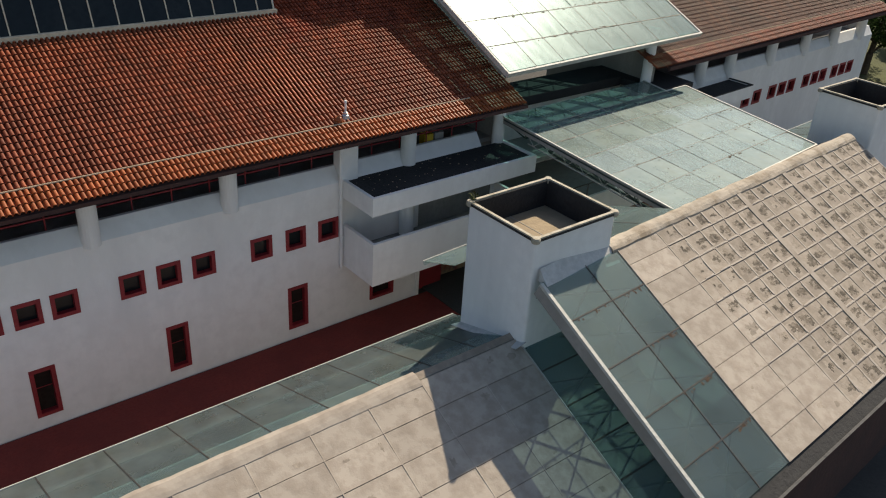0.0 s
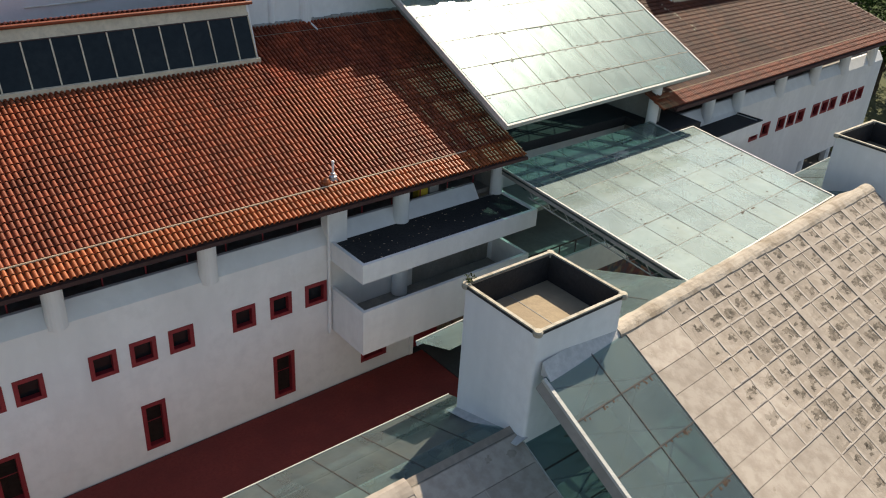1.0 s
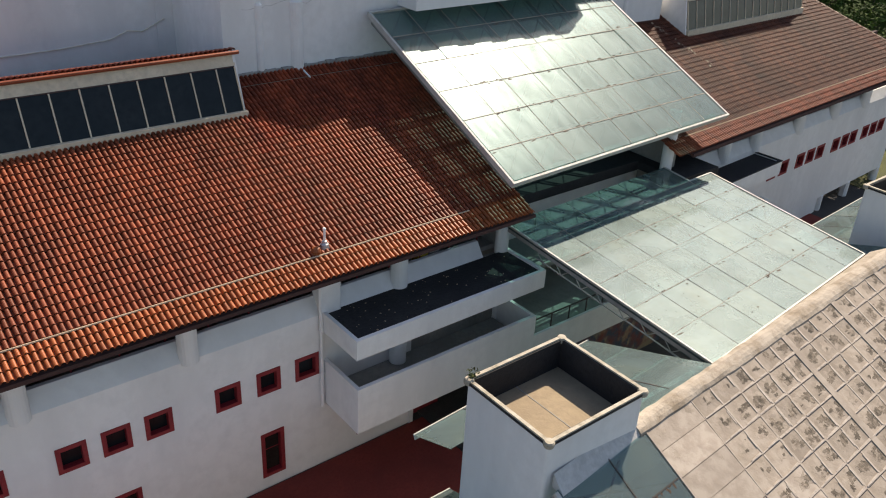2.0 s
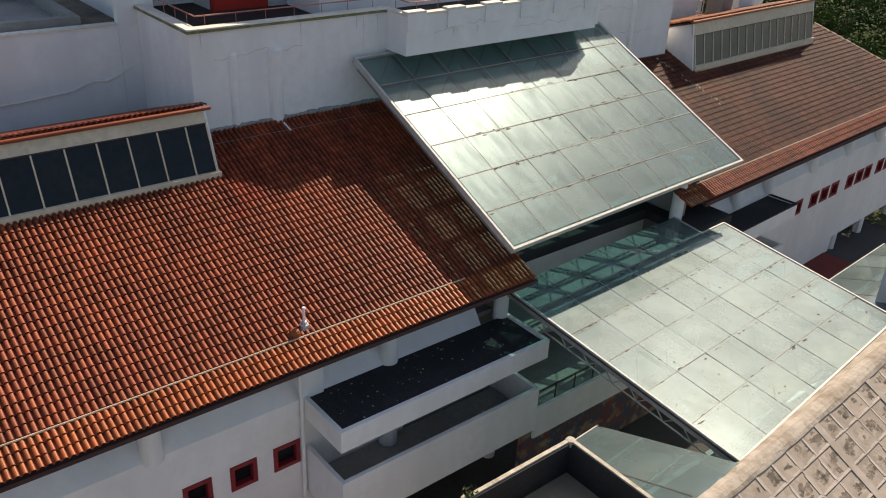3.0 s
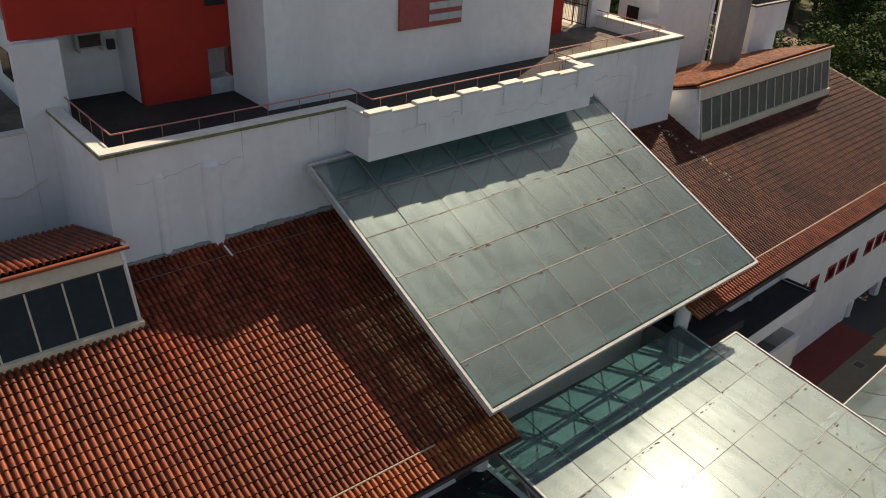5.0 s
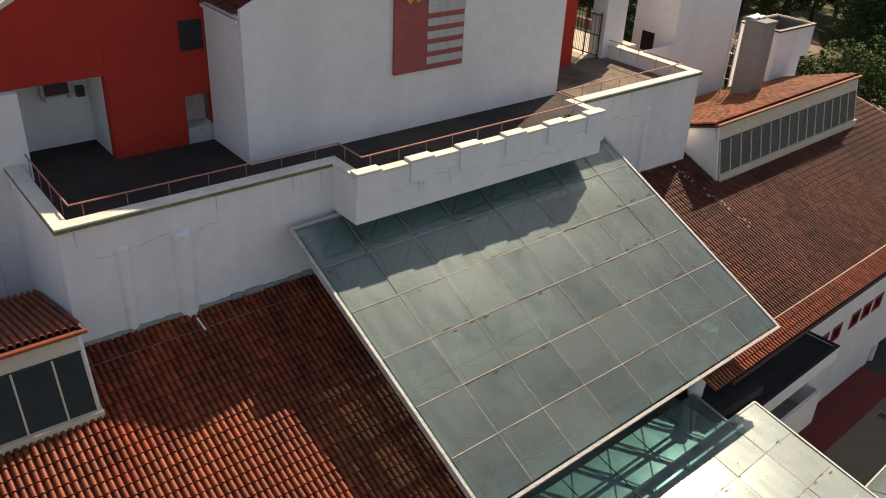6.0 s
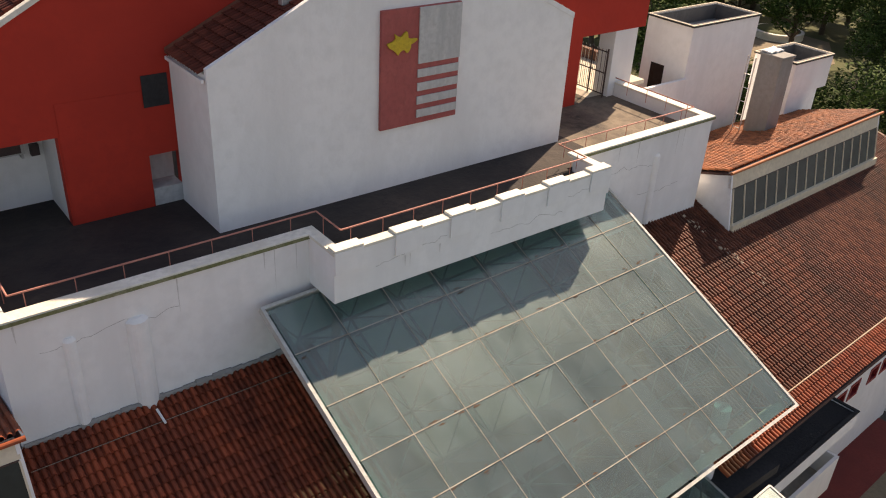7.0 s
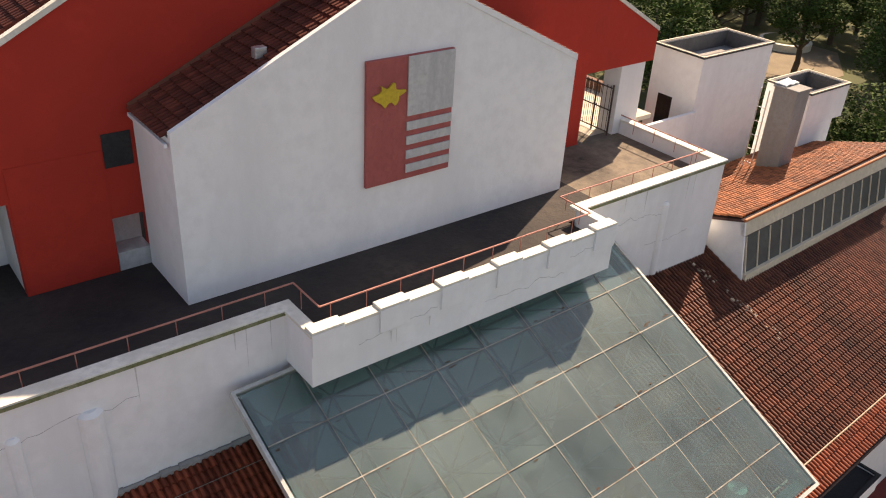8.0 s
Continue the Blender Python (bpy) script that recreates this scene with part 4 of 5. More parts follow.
for k in range(70):
    r = dirt_rng.uniform(0.01, 0.05)
    x, y = dirt_rng.uniform(0.3, 8.8), dirt_rng.uniform(0.3, 2.2)
    prism(bm, [(x + r * dirt_rng.uniform(0.4, 1) * math.cos(a), y + r * dirt_rng.uniform(0.4, 1) * math.sin(a), 0.721) for a in (0, 1.1, 2.2, 3.2, 4.3, 5.3)], (0, 0, 0.008))
tagged(part("debris", bm, MORTAR, up), "small pale crumbs on the bitumen", kind="stuff")
lo = balcony(-7.45, 1.4, -1.16, FY - 0.01, -6.5, -8.5, "balcony", "white balcony with a solid parapet below the black roof", "balconies")
part("floor", boxes((0.16, 8.6, 0.16, 2.34, 0.2, 0.75)), CONCRETE, lo, "grey-green balcony floor")
structure("wall_balcony", boxes((-3.3, 1.4, FY + 0.02, FY + 0.3, -8.5, -4.6)), CONCRETE, "grey wall behind the balcony", "wall")
column(-4.2, 0.9, -7.7, -5.2)
deck2 = thing("gallery_deck", "curved white gallery deck with a thin dark rail", "gallery", at=(0, 0, 0))
part("deck", boxes((1.42, 14.5, -1.0, 3.55, -8.2, -7.6)), PALE_FLOOR, deck2)
part("front", boxes((1.42, 12.0, -1.12, -1.0, -9.0, -7.55)), WHITE, deck2)
for x in (1.5, 2.6, 3.7, 4.8, 5.9):
    part("rail_post", rod((x, -0.95, -7.6), (x, -0.95, -6.9), 0.03), IRON, deck2)
part("rail", rod((1.5, -0.95, -6.9), (6.4, -0.95, -6.9), 0.035), IRON, deck2)
structure("wall_mural", boxes((1.0, 12.0, -0.98, -0.7, GROUND, -8.25), (-3.25, 1.0, 2.0, 2.3, GROUND, -8.5)), MURAL, "weathered wall painted with dark mottled colours", "wall")
structure("wall_doorway", boxes((-3.32, -3.02, FY + 0.36, 2.0, GROUND, -8.55), (-3.3, -3.1, FY - 0.06, FY + 0.35, GROUND, -8.52)), WHITE, "white pier beside the dark doorway", "wall")
door = thing("door_panel", "dark red door panel standing in the shade", "door", at=(-2.2, 1.6, GROUND))
part("leaf", boxes((-0.8, 0.8, -0.05, 0.05, 0, 2.4), bevel=0.01), RED_FRAME, door)
for pts, r, name in (([(-7.62, FY - 0.14, -2.6), (-7.62, FY - 0.14, -4.3), (-7.58, FY - 0.12, -4.6), (-7.58, FY - 0.12, -8.6)], 0.07, "drain_pipe"),):
    dp = thing(name, "white painted drain pipe running down the facade", "pipe", at=(0, 0, 0))
    for p, q in zip(pts, pts[1:]):
        part("pipe_length", rod(p, q, r, 10), WHITE, dp)
    for z in (-5.2, -7.1):
        part("collar", rod((-7.58, FY - 0.12, z), (-7.58, FY - 0.12, z + 0.1), r + 0.02, 10), WHITE, dp)
rail = thing("gallery_rail", "thin dark red rail in the open gallery", "railing", at=(0, 0, 0))
part("rail", rod((-45, 1.9, -3.1), (1.0, 1.9, -3.1), 0.04), RED_FRAME, rail)
part("rail", rod((-45, 1.9, -3.5), (1.0, 1.9, -3.5), 0.035), RED_FRAME, rail)
for k in range(31):
    part("rail_post", rod((-44.5 + 1.5 * k, 1.9, -4.4), (-44.5 + 1.5 * k, 1.9, -3.1), 0.03), RED_FRAME, rail)
for x in (-20.4, -15.1, -10.2, -5.9):
    sp = thing("spotlight", "small grey spotlight on the gallery rail", "spotlight", "gallery spotlights", "", (x, 1.85, -3.06))
    part("housing", lathe([(0.07, 0), (0.13, 0.06), (0.13, 0.18), (0.05, 0.24)], 12), METAL, sp)
for x, col, lab in ((-2.3, YELLOW, "yellow plastic crate on the gallery"), (-1.7, CONCRETE, "grey box on the gallery floor")):
    cr = thing("crate", lab, "crate", at=(x, 2.15, -4.4))
    part("body", rings((-0.25, 0.25, -0.2, 0.2, 0.03, 0.02, 0.75)), col, cr)
    part("base", boxes((-0.25, 0.25, -0.2, 0.2, 0, 0.02)), col, cr)
# inside the entrance hall, under the canopy
structure("floor_hall", boxes((1.7, 12.9, 1.0, 9.5, -6.0, -5.8)), PALE_FLOOR, "pale grey hall floor under the canopy", "floor")
structure("wall_hall", boxes((1.4, 1.68, 1.3, 9.5, -6, -1.6), (12.95, 13.2, 1.6, 9.5, -6, -1.6)), CONCRETE, "grey side walls of the entrance hall", "wall")
part("strut", bars([((2.0, 9.3, -1.0), (2.0, 8.6, 3.3))], 0.16, 6), MORTAR, thing("hall_strut", "tan strut seen through the canopy glass", "strut"))

# ---- terrace block ----
TX0, TX1, TY, TZ = -6.78, 20.6, 9.5, 5.74
for nm, b in (("wall_terrace_west", (TX0, 1.6, TY, TY + 0.35, -4, TZ - 0.08)), ("wall_terrace_middle", (1.602, 12.798, TY, TY + 0.35, -4, 4.88)), ("wall_terrace_east", (12.8, TX1, TY, TY + 0.35, -4, TZ - 0.08)),
              ("wall_terrace_end_west", (TX0, TX0 + 0.35, TY + 0.352, 14.3, -4, TZ - 0.08)), ("wall_terrace_end_east", (TX1 - 0.35, TX1, TY + 0.352, 14.6, -4, TZ - 0.08))):
    structure(nm, boxes(b), WHITE, "white rendered terrace wall with water stains", "wall")
structure("wall_bay", boxes((1.6, 12.8, 8.1, 8.4, 4.1, TZ - 0.08), (1.6, 1.9, 8.4, TY, 4.1, TZ - 0.08), (12.5, 12.8, 8.4, TY, 4.1, TZ - 0.08), (1.9, 12.5, 8.4, TY, 4.1, 4.88)), WHITE, "white projecting bay parapet above the canopy", "wall")
# Floor split in two: shade-toned in the west, sun-toned in the east.
structure("terrace_floor", boxes((TX0 + 0.35, 14.6, TY + 0.352, 30, 4.9, 5.12), (1.9, 12.5, 8.4, TY + 0.35, 4.9, 5.12)), TERRACE, "stained roof terrace floor, darkened for the shade it lies in", "floor")
structure("terrace_floor_east", boxes((14.602, TX1 - 0.35, TY + 0.352, 30, 4.9, 5.118)), SCREED_PALE, "stained end of the terrace floor, sunlight put into its paler beige", "floor")
cop = thing("coping", "cream coping of the terrace parapet with a mossy edge", "coping", kind="structure")
for a in ((TX0 - 0.06, 1.6, TY - 0.06, TY + 0.38), (12.8, TX1 + 0.06, TY - 0.06, TY + 0.38), (TX0 - 0.06, TX0 + 0.38, TY + 0.38, 14.3), (TX1 - 0.38, TX1 + 0.06, TY + 0.38, 14.6), (1.57, 1.93, 8.43, TY + 0.38), (12.47, 12.83, 8.43, TY + 0.38), (1.57, 12.83, 8.07, 8.43)):
    part("stone", boxes((*a, TZ - 0.077, TZ + 0.02), bevel=0.012), COPING, cop)
for a in ((TX0 - 0.075, 1.6, TY - 0.075, TY - 0.062), (12.8, TX1 + 0.075, TY - 0.075, TY - 0.062), (TX0 - 0.075, TX0 - 0.062, TY - 0.06, 14.3)):
    part("mossy_drip", boxes((*a, TZ - 0.13, TZ - 0.03)), MOSS, cop, "dark olive mossy drip edge")
for k in range(6):
    x = 1.6 + k * (11.2 - 0.95) / 5
    b = thing("parapet_block", "white raised block on the bay parapet", "block", "parapet blocks", "", (x, 8.1, TZ + 0.02))
    part("cap", boxes((0, 0.95, -0.06, 0.34, 0.002, 0.085), bevel=0.014), COPING, b)
    part("face", boxes((0.0, 0.95, -0.07, -0.003, -0.7, 0.0), bevel=0.01), WHITE, b)
for x, w in ((-5.2, 0.35), (-3.5, 0.62), (14.4, 0.4), (17.3, 0.35)):
    st = thing("pilaster", "rounded white pilaster on the terrace wall", "pilaster", "wall pilasters", "", (x, TY + w * 0.12, 1.7))
    part("shaft", lathe([(w * 0.5, 0), (w * 0.5, 3.0), (w * 0.3, 3.1)], 16), WHITE, st)
sc = thing("spout", "short white rain pipe lying on the tiles", "spout", at=(-3.45, 9.1, 1.93))
part("pipe", bars([((0, 0, 0.02), (0.05, -0.45, -0.17))], 0.035, 8), WHITE, sc)
foot_rng = random.Random(23)
bm = bmesh.new()
px = TX0 + 0.05
while px < 1.35:
    step = foot_rng.uniform(0.18, 0.4)
    bar(bm, (px, TY - 0.05, 2.02 + foot_rng.uniform(-0.02, 0.02)), (px + step + 0.03, TY - 0.05, 2.02 + foot_rng.uniform(-0.02, 0.02)), foot_rng.uniform(0.06, 0.12), 7)
    px += step
structure("trim_flashing", bm, CONCRETE, "rough pale mortar flashing where tiles meet the wall", "trim")


def crack(x, z, length, y, seed):
    g = random.Random(seed)
    pts = [Vector((x, y, z))]
    while pts[-1].x < x + length:
        pts.append(pts[-1] + Vector((g.uniform(0.08, 0.25), 0, g.uniform(-0.09, 0.09))))
    c = thing("crack", "thin dark hairline crack in the white render", "crack", "render cracks")
    loop = [p + Vector((0, 0, g.uniform(0.002, 0.007))) for p in pts] + [p - Vector((0, 0, g.uniform(0.002, 0.007))) for p in reversed(pts)]
    part("line", slab(loop, (0, -0.003, 0)), CONCRETE, c)


for k, (x, z, l, y) in enumerate(((3.0, 4.9, 2.6, 8.1), (7.4, 4.7, 3.2, 8.1), (10.6, 5.2, 1.6, 8.1), (-5.9, 4.6, 3.5, TY), (14.0, 4.3, 3.0, TY), (16.5, 3.2, 2.4, TY))):
    crack(x, z, l, y, 60 + k)


stain_rng = random.Random(17)
bm = bmesh.new()
for k in range(13):
    x = stain_rng.choice((stain_rng.uniform(-6.5, 1.2), stain_rng.uniform(13.2, 20.2), stain_rng.uniform(2.0, 12.4)))
    on_bay = 1.6 < x < 12.8
    y, top = (8.045, 5.0) if on_bay else (TY, 5.55)
    w, l = stain_rng.uniform(0.01, 0.035), stain_rng.uniform(0.15, 0.6 if on_bay else 1.4)
    prism(bm, [(x - w, y, top), (x + w, y, top), (x + w * 0.4, y, top - l * 0.6), (x + w * 0.2, y, top - l), (x - w * 0.5, y, top - l * 0.7)], (0, -0.002, 0))
streaks = tagged(finish("rain_streaks", bm, STREAK), "faint grey rain streaks on the white parapet walls", "stain", kind="stuff")


def railing(points, z, h=0.45):
    r = thing("terrace_rail", "thin pinkish-red metal rail along the terrace edge", "railing", "", "", (0, 0, z))
    for p, q in zip(points, points[1:]):
        p, q = Vector((*p, h)), Vector((*q, h))
        part("rail", rod(p, q, 0.026), RAIL, r)
        n = max(1, round((q - p).length / 1.15))
        for k in range(n):
            m = p.lerp(q, (k + 0.3) / n)
            part("rail_post", rod((m.x, m.y, 0), m, 0.013), RAIL, r)
    return r


railing([(TX0 + 0.55, 14.2), (TX0 + 0.55, TY + 0.6), (2.2, TY + 0.6), (2.2, 8.72), (12.2, 8.72), (12.2, TY + 0.6), (TX1 - 0.6, TY + 0.6), (TX1 - 0.6, 14.4)], 5.45, 0.6)

# ---- gable building ----
GX0, GX1, GY, GZ = -0.04, 14.1, 11.92, 9.95
GA, GAZ = (GX0 + GX1) / 2, 13.35
gable = thing("gable_house", "white gable-ended block with a tiled roof on the terrace", "building")
part("wall", slab([(GX0, GY, 5.0), (GX1, GY, 5.0), (GX1, GY, GZ), (GA, GY, GAZ), (GX0, GY, GZ)], (0, 2.68, 0)), WHITE, gable)
gs = math.atan((GAZ - GZ) / (GA - GX0))


def slope_tiles(name, origin, across, up, w, l, material, seed, kind_label):
    """A field of barrel tiles on any slope: across and up are unit vectors."""
    rng = random.Random(seed)
    across, up = Vector(across).normalized(), Vector(up).normalized()
    no = across.cross(up)
    spots = []
    for i in range(int(w / PITCH)):
        for j in range(int(l / ROW)):
            o = Vector(origin) + across * ((i + 0.5) * PITCH) + up * (j * ROW) + no * (0.03 + rng.uniform(0, 0.012))
            spots.append((tuple(o), tuple(across), tuple(up), tuple(no)))
    ob = new(name, tile_mesh(name, spots, material))
    tagged(ob, kind_label, kind="stuff")
    return ob


gu = Vector((GA - GX0, 0, GAZ - GZ)).normalized()
gl2 = math.hypot(GA - GX0, GAZ - GZ)
for sgn, x in ((1, GX0), (-1, GX1)):
    up = Vector((gu.x * sgn, 0, gu.z))
    ac = Vector((0, -sgn, 0))
    ob = slope_tiles("tile_field", (x - 0.15 * sgn, GY + (2.42 if sgn > 0 else 0.12), GZ - 0.02), ac, up, 2.3, gl2 + 0.3, TILE_DARK, 11, "dark weathered barrel tiles on the gable roof")
    ob.parent = gable
    lo2, hi2 = Vector((x, 0, GZ)), Vector((GA, 0, GAZ))
    back = [p + Vector((0, GY + 2.4, 0)) for p in (lo2 - up * 0.1, hi2 + Vector((0, 0, 0.003)))]
    part("flashing", slab([back[0], back[1], back[1] + Vector((0, 0, 0.16)), back[0] + Vector((0, 0, 0.16))], (0, 0.29, 0)), FLASHING, gable, "rusty tan flashing against the red wall")
    part("barge", slab([lo2 + Vector((0, GY - 0.03, 0.002)), hi2 + Vector((0, GY - 0.03, 0.002)), hi2 + Vector((0, GY - 0.03, 0.19)), lo2 + Vector((0, GY - 0.03, 0.19))], (0, 0.16, 0)), WHITE, gable, "white barge edging")
part("eave_gutter", boxes((GX0 - 0.14, GX0 - 0.06, GY + 0.05, GY + 2.6, GZ - 0.2, GZ - 0.1)), WHITE, gable)
part("flood_lamp", boxes((2.6, 2.95, GY + 0.5, GY + 0.75, GZ + 1.5, GZ + 1.8), bevel=0.03), METAL, gable, "small grey flood lamp on the tiles")

crest = thing("wall_emblem", "faded red relief panel with grey square, pale stripes and mustard shape", "emblem", at=(5.6, GY - 0.003, 7.28))
part("panel", boxes((0, 3.09, -0.12, 0, 0, 3.84), bevel=0.01), PINK_RED, crest)
part("square", boxes((1.4, 3.08, -0.17, -0.123, 2.03, 3.82), bevel=0.006), GREY_PANEL, crest, "streaked grey square")
for k in range(4):
    part("stripe", boxes((1.4, 3.07, -0.16, -0.123, 0.21 + 0.455 * k, 0.48 + 0.455 * k), bevel=0.005), GREY_PANEL, crest, "pale grey stripe")
relief = [(0.72 + (0.46 + 0.09 * math.sin(4 * a + 0.9) + 0.07 * math.sin(7 * a)) * math.cos(a), -0.123, 2.78 + (0.3 + 0.09 * math.sin(6 * a + 1.0)) * math.sin(a)) for a in (k * math.pi / 24 for k in range(48))]
bm = slab(relief, (0, -0.06, 0))
part("relief", bm, YELLOW, crest, "plain mustard-yellow relief shape")

# ---- red building ----
RY = 14.62
RA, RAZ, RS = 7.05, 17.4, 0.548
red = thing("red_building", "tall red rendered gable building behind the terrace", "building")


def red_top(x):
    return RAZ - abs(x - RA) * RS


def red_piece(x0, x1, z0, extra=()):
    xs = sorted({x0, x1, *[v for v in (RA,) if x0 < v < x1]})
    part("wall", slab([(x0, RY, z0), (x1, RY, z0)] + [(v, RY, red_top(v)) for v in reversed(xs)], (0, 0.35, 0)), RED, red)


red_piece(-7.42, -3.46, 7.93)
red_piece(-3.46, -0.96, 5.12)
red_piece(-0.96, 0.0, 6.83)
red_piece(0.0, 17.75, 5.12)
red_piece(17.75, 21.75, 8.1)
for x in (-7.42, 21.75):
    s2 = 1 if x < 0 else -1
    part("barge", slab([(x, RY - 0.06, red_top(x) + 0.003), (RA, RY - 0.06, RAZ + 0.003), (RA, RY - 0.06, RAZ + 0.16), (x, RY - 0.06, red_top(x) + 0.16)], (0, 0.22, 0)), COPING, red, "cream barge edging")
    up = Vector((s2 * 1.0, 0, RS)).normalized()
    ob = slope_tiles("tile_field", (x - s2 * 0.2, RY + (12.3 if s2 > 0 else 0.2), red_top(x) - 0.1), (0, -s2, 0), up, 12.0, 16.6, TILE_DARK, 21, "dark weathered barrel tiles on the red building")
    ob.parent = red
    part("roof_deck", slab([(x, RY + 0.35, red_top(x) - 0.12), (RA, RY + 0.35, RAZ - 0.12), (RA, RY + 0.35, RAZ - 0.3), (x, RY + 0.35, red_top(x) - 0.3)], (0, 12, 0)), DARK, red)
part("porch_post", boxes((19.85, 21.3, RY + 0.02, RY + 0.9, 5.12, 8.1)), WHITE, red, "white porch post")
part("porch_wall", boxes((-7.55, -6.08, 14.31, 14.61, -4.0, 7.9), (-6.85, -6.08, 14.61, 21.4, -4.0, 7.9)), WHITE, red, "white side wall")
part("recess_wall", boxes((-6.07, -3.0, 16.7, 17.0, 5.12, 8.4), (-3.45, -3.2, RY + 0.35, 16.7, 5.12, 8.4)), WHITE, red, "white recess wall")
part("recess_soffit", boxes((-6.07, -3.45, RY + 0.35, 16.7, 8.4, 8.6)), WHITE, red)
part("niche", boxes((-0.98, 0.0, RY + 0.7, RY + 0.9, 5.12, 7.1), (-0.94, -0.02, RY + 0.02, RY + 0.7, 5.12, 5.7)), GREY_PANEL, red, "pale grey niche")
wdw = part("window", boxes((-0.93, -0.15, RY - 0.03, RY - 0.003, 8.36, 9.33)), BLACK_ROOF, red, "black square window")
part("upstand", boxes((-3.4, -0.97, RY - 0.02, RY - 0.003, 5.13, 8.9)), RED, red, "red thickened wall face")
side = structure("wall_side_window", boxes((-6.89, -6.853, 17.85, 19.15, 5.7, 6.75)), DARK_GLASS, "dark window in the white side wall", "window")
ac = thing("air_conditioner", "old grey air-conditioner unit hung on the recess wall", "air conditioner", at=(-5.0, 16.69, 6.95))
case = part("case", boxes((0, 0.95, -0.4, 0, 0, 0.55), bevel=0.02), GREY_PANEL, ac)
part("grille", boxes((0.1, 0.85, -0.415, -0.403, 0.06, 0.48)), IRON, case)
part("bracket", boxes((0.05, 0.12, -0.42, 0, -0.12, 0.0)), METAL, ac)
part("bracket", boxes((0.83, 0.9, -0.42, 0, -0.12, 0.0)), METAL, ac)
bx = thing("meter_box", "small dark box beside the air conditioner", "box", at=(-3.85, 16.69, 6.75))
part("body", boxes((0, 0.25, -0.2, 0, 0, 0.35), bevel=0.01), IRON, bx)

# gate at the end of the terrace
gate = thing("metal_gate", "white and dark iron bar gate at the terrace end", "gate", at=(19.6, 14.7, 5.12))
for y in (0.0, 0.9, 1.8):
    part("gate_post", rod((0, y, 0), (0, y, 2.2), 0.04), IRON, gate)
for z in (0.15, 1.1, 2.05):
    part("gate_rail", rod((0, 0, z), (0, 1.8, z), 0.03), IRON, gate)
for k in range(15):
    part("gate_bar", rod((0, 0.12 + 0.11 * k, 0.15), (0, 0.12 + 0.11 * k, 2.15), 0.014, 5), COPING if k % 2 else IRON, gate)
part("latch", lathe([(0.08, 0), (0.08, 0.06)], 10), IRON, gate).location = (0, 0.9, 1.1)
structure("wall_link", boxes((20.62, 26.15, 14.98, 15.15, 3.5, 4.85)), WHITE, "low white wall joining terrace and stair tower", "wall")
structure("yard_floor", boxes((20.252, 23.5, 15.53, 24.0, 4.9, 5.1)), YARD, "pale sunlit paving of the yard beyond the gate", "floor")
# Pool of sunlight below the gate, laid as a thin pale slab.
structure("sunlit_floor_strip", boxes((18.9, 20.24, 14.98, 16.7, 5.119, 5.13)), YARD, "thin pale slab laid as the sunlit strip under the gate", "floor")
structure("wall_yard", boxes((23.502, 23.8, 17.6, 24.0, 3.0, 5.6), bevel=0.02), FLASHING, "low brown wall at the edge of the yard", "wall")

# ---- clerestories ----
def clerestory(m, length, cell, last, lean, top, label, roof_material, glass):
    """A band of slanting panes under a tiled lid; lean: how far back the eave lies."""
    c = thing("clerestory", label, "clerestory", "roof clerestories")
    c.matrix_basis = m
    xs = [length - last - k * cell for k in range(int((length - last) / cell) + 1)][::-1] + [length]
    if xs[0] > 0.1:
        xs = [0.0] + xs
    y_at = lambda z: lean * z / top

    def band(a, b, z0, z1, dy, thick):
        return slab([(a, y_at(z0) + dy, z0), (b, y_at(z0) + dy, z0), (b, y_at(z1) + dy, z1), (a, y_at(z1) + dy, z1)], (0, thick, 0))
    part("sill", boxes((0, length + 0.12, -0.12, 0.35, -0.35, 0.1), bevel=0.012), CREAM, c, "cream sill")
    for a, b in zip(xs, xs[1:]):
        part("pane", band(a + 0.02, b - 0.02, 0.105, 1.65, 0, 0.03), glass, c)
    for x in xs:
        part("mullion", band(x - 0.025, x + 0.025, 0.103, 1.65, -0.045, 0.08), CREAM, c)
    part("head_strip", boxes((0, length, y_at(1.65) - 0.03, y_at(1.65) + 0.06, 1.653, 1.69)), IRON, c, "thin dark head strip")
    part("fascia", band(-0.1, length + 0.05, 1.693, top, -0.03, 0.16), CREAM, c, "cream fascia band")
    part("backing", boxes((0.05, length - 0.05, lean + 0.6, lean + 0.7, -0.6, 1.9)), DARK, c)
    ye = lean - 0.12
    for x in (-0.1, length):
        part("cheek", slab([(x, -0.05, -0.4), (x, y_at(top) - 0.05, top), (x, 6.2, 0.25), (x, 6.2, -0.4)], (0.1, 0, 0)), WHITE, c)
    up = Vector((0, -1, 0.32)).normalized()
    run = 6.1 - ye
    ob = slope_tiles("tile_field", (length + 0.25, 6.1, top + 0.1 - 0.32 * run), (-1, 0, 0), up, length + 0.5, run * 1.05, roof_material, 31, "barrel tiles on the clerestory roof")
    ob.parent = c
    part("roof_deck", slab([(-0.2, ye, top + 0.06), (-0.2, 6.1, top + 0.06 - 0.32 * run), (-0.2, 6.1, top - 0.04 - 0.32 * run), (-0.2, ye, top - 0.02)], (length + 0.4, 0, 0)), DARK, c)
    part("eave_tiles", bars([((-0.25, ye, top + 0.07), (length + 0.25, ye, top + 0.05))], 0.07, 10), roof_material, c, "rounded clay eave tiles")
    return c


clerestory(pose(-26.3, 7.4, 1.2), 19.25, 1.0, 0.75, 0.85, 2.12, "long clerestory with dark blue-grey panes and cream fascia", TILE, CLERESTORY_GLASS)
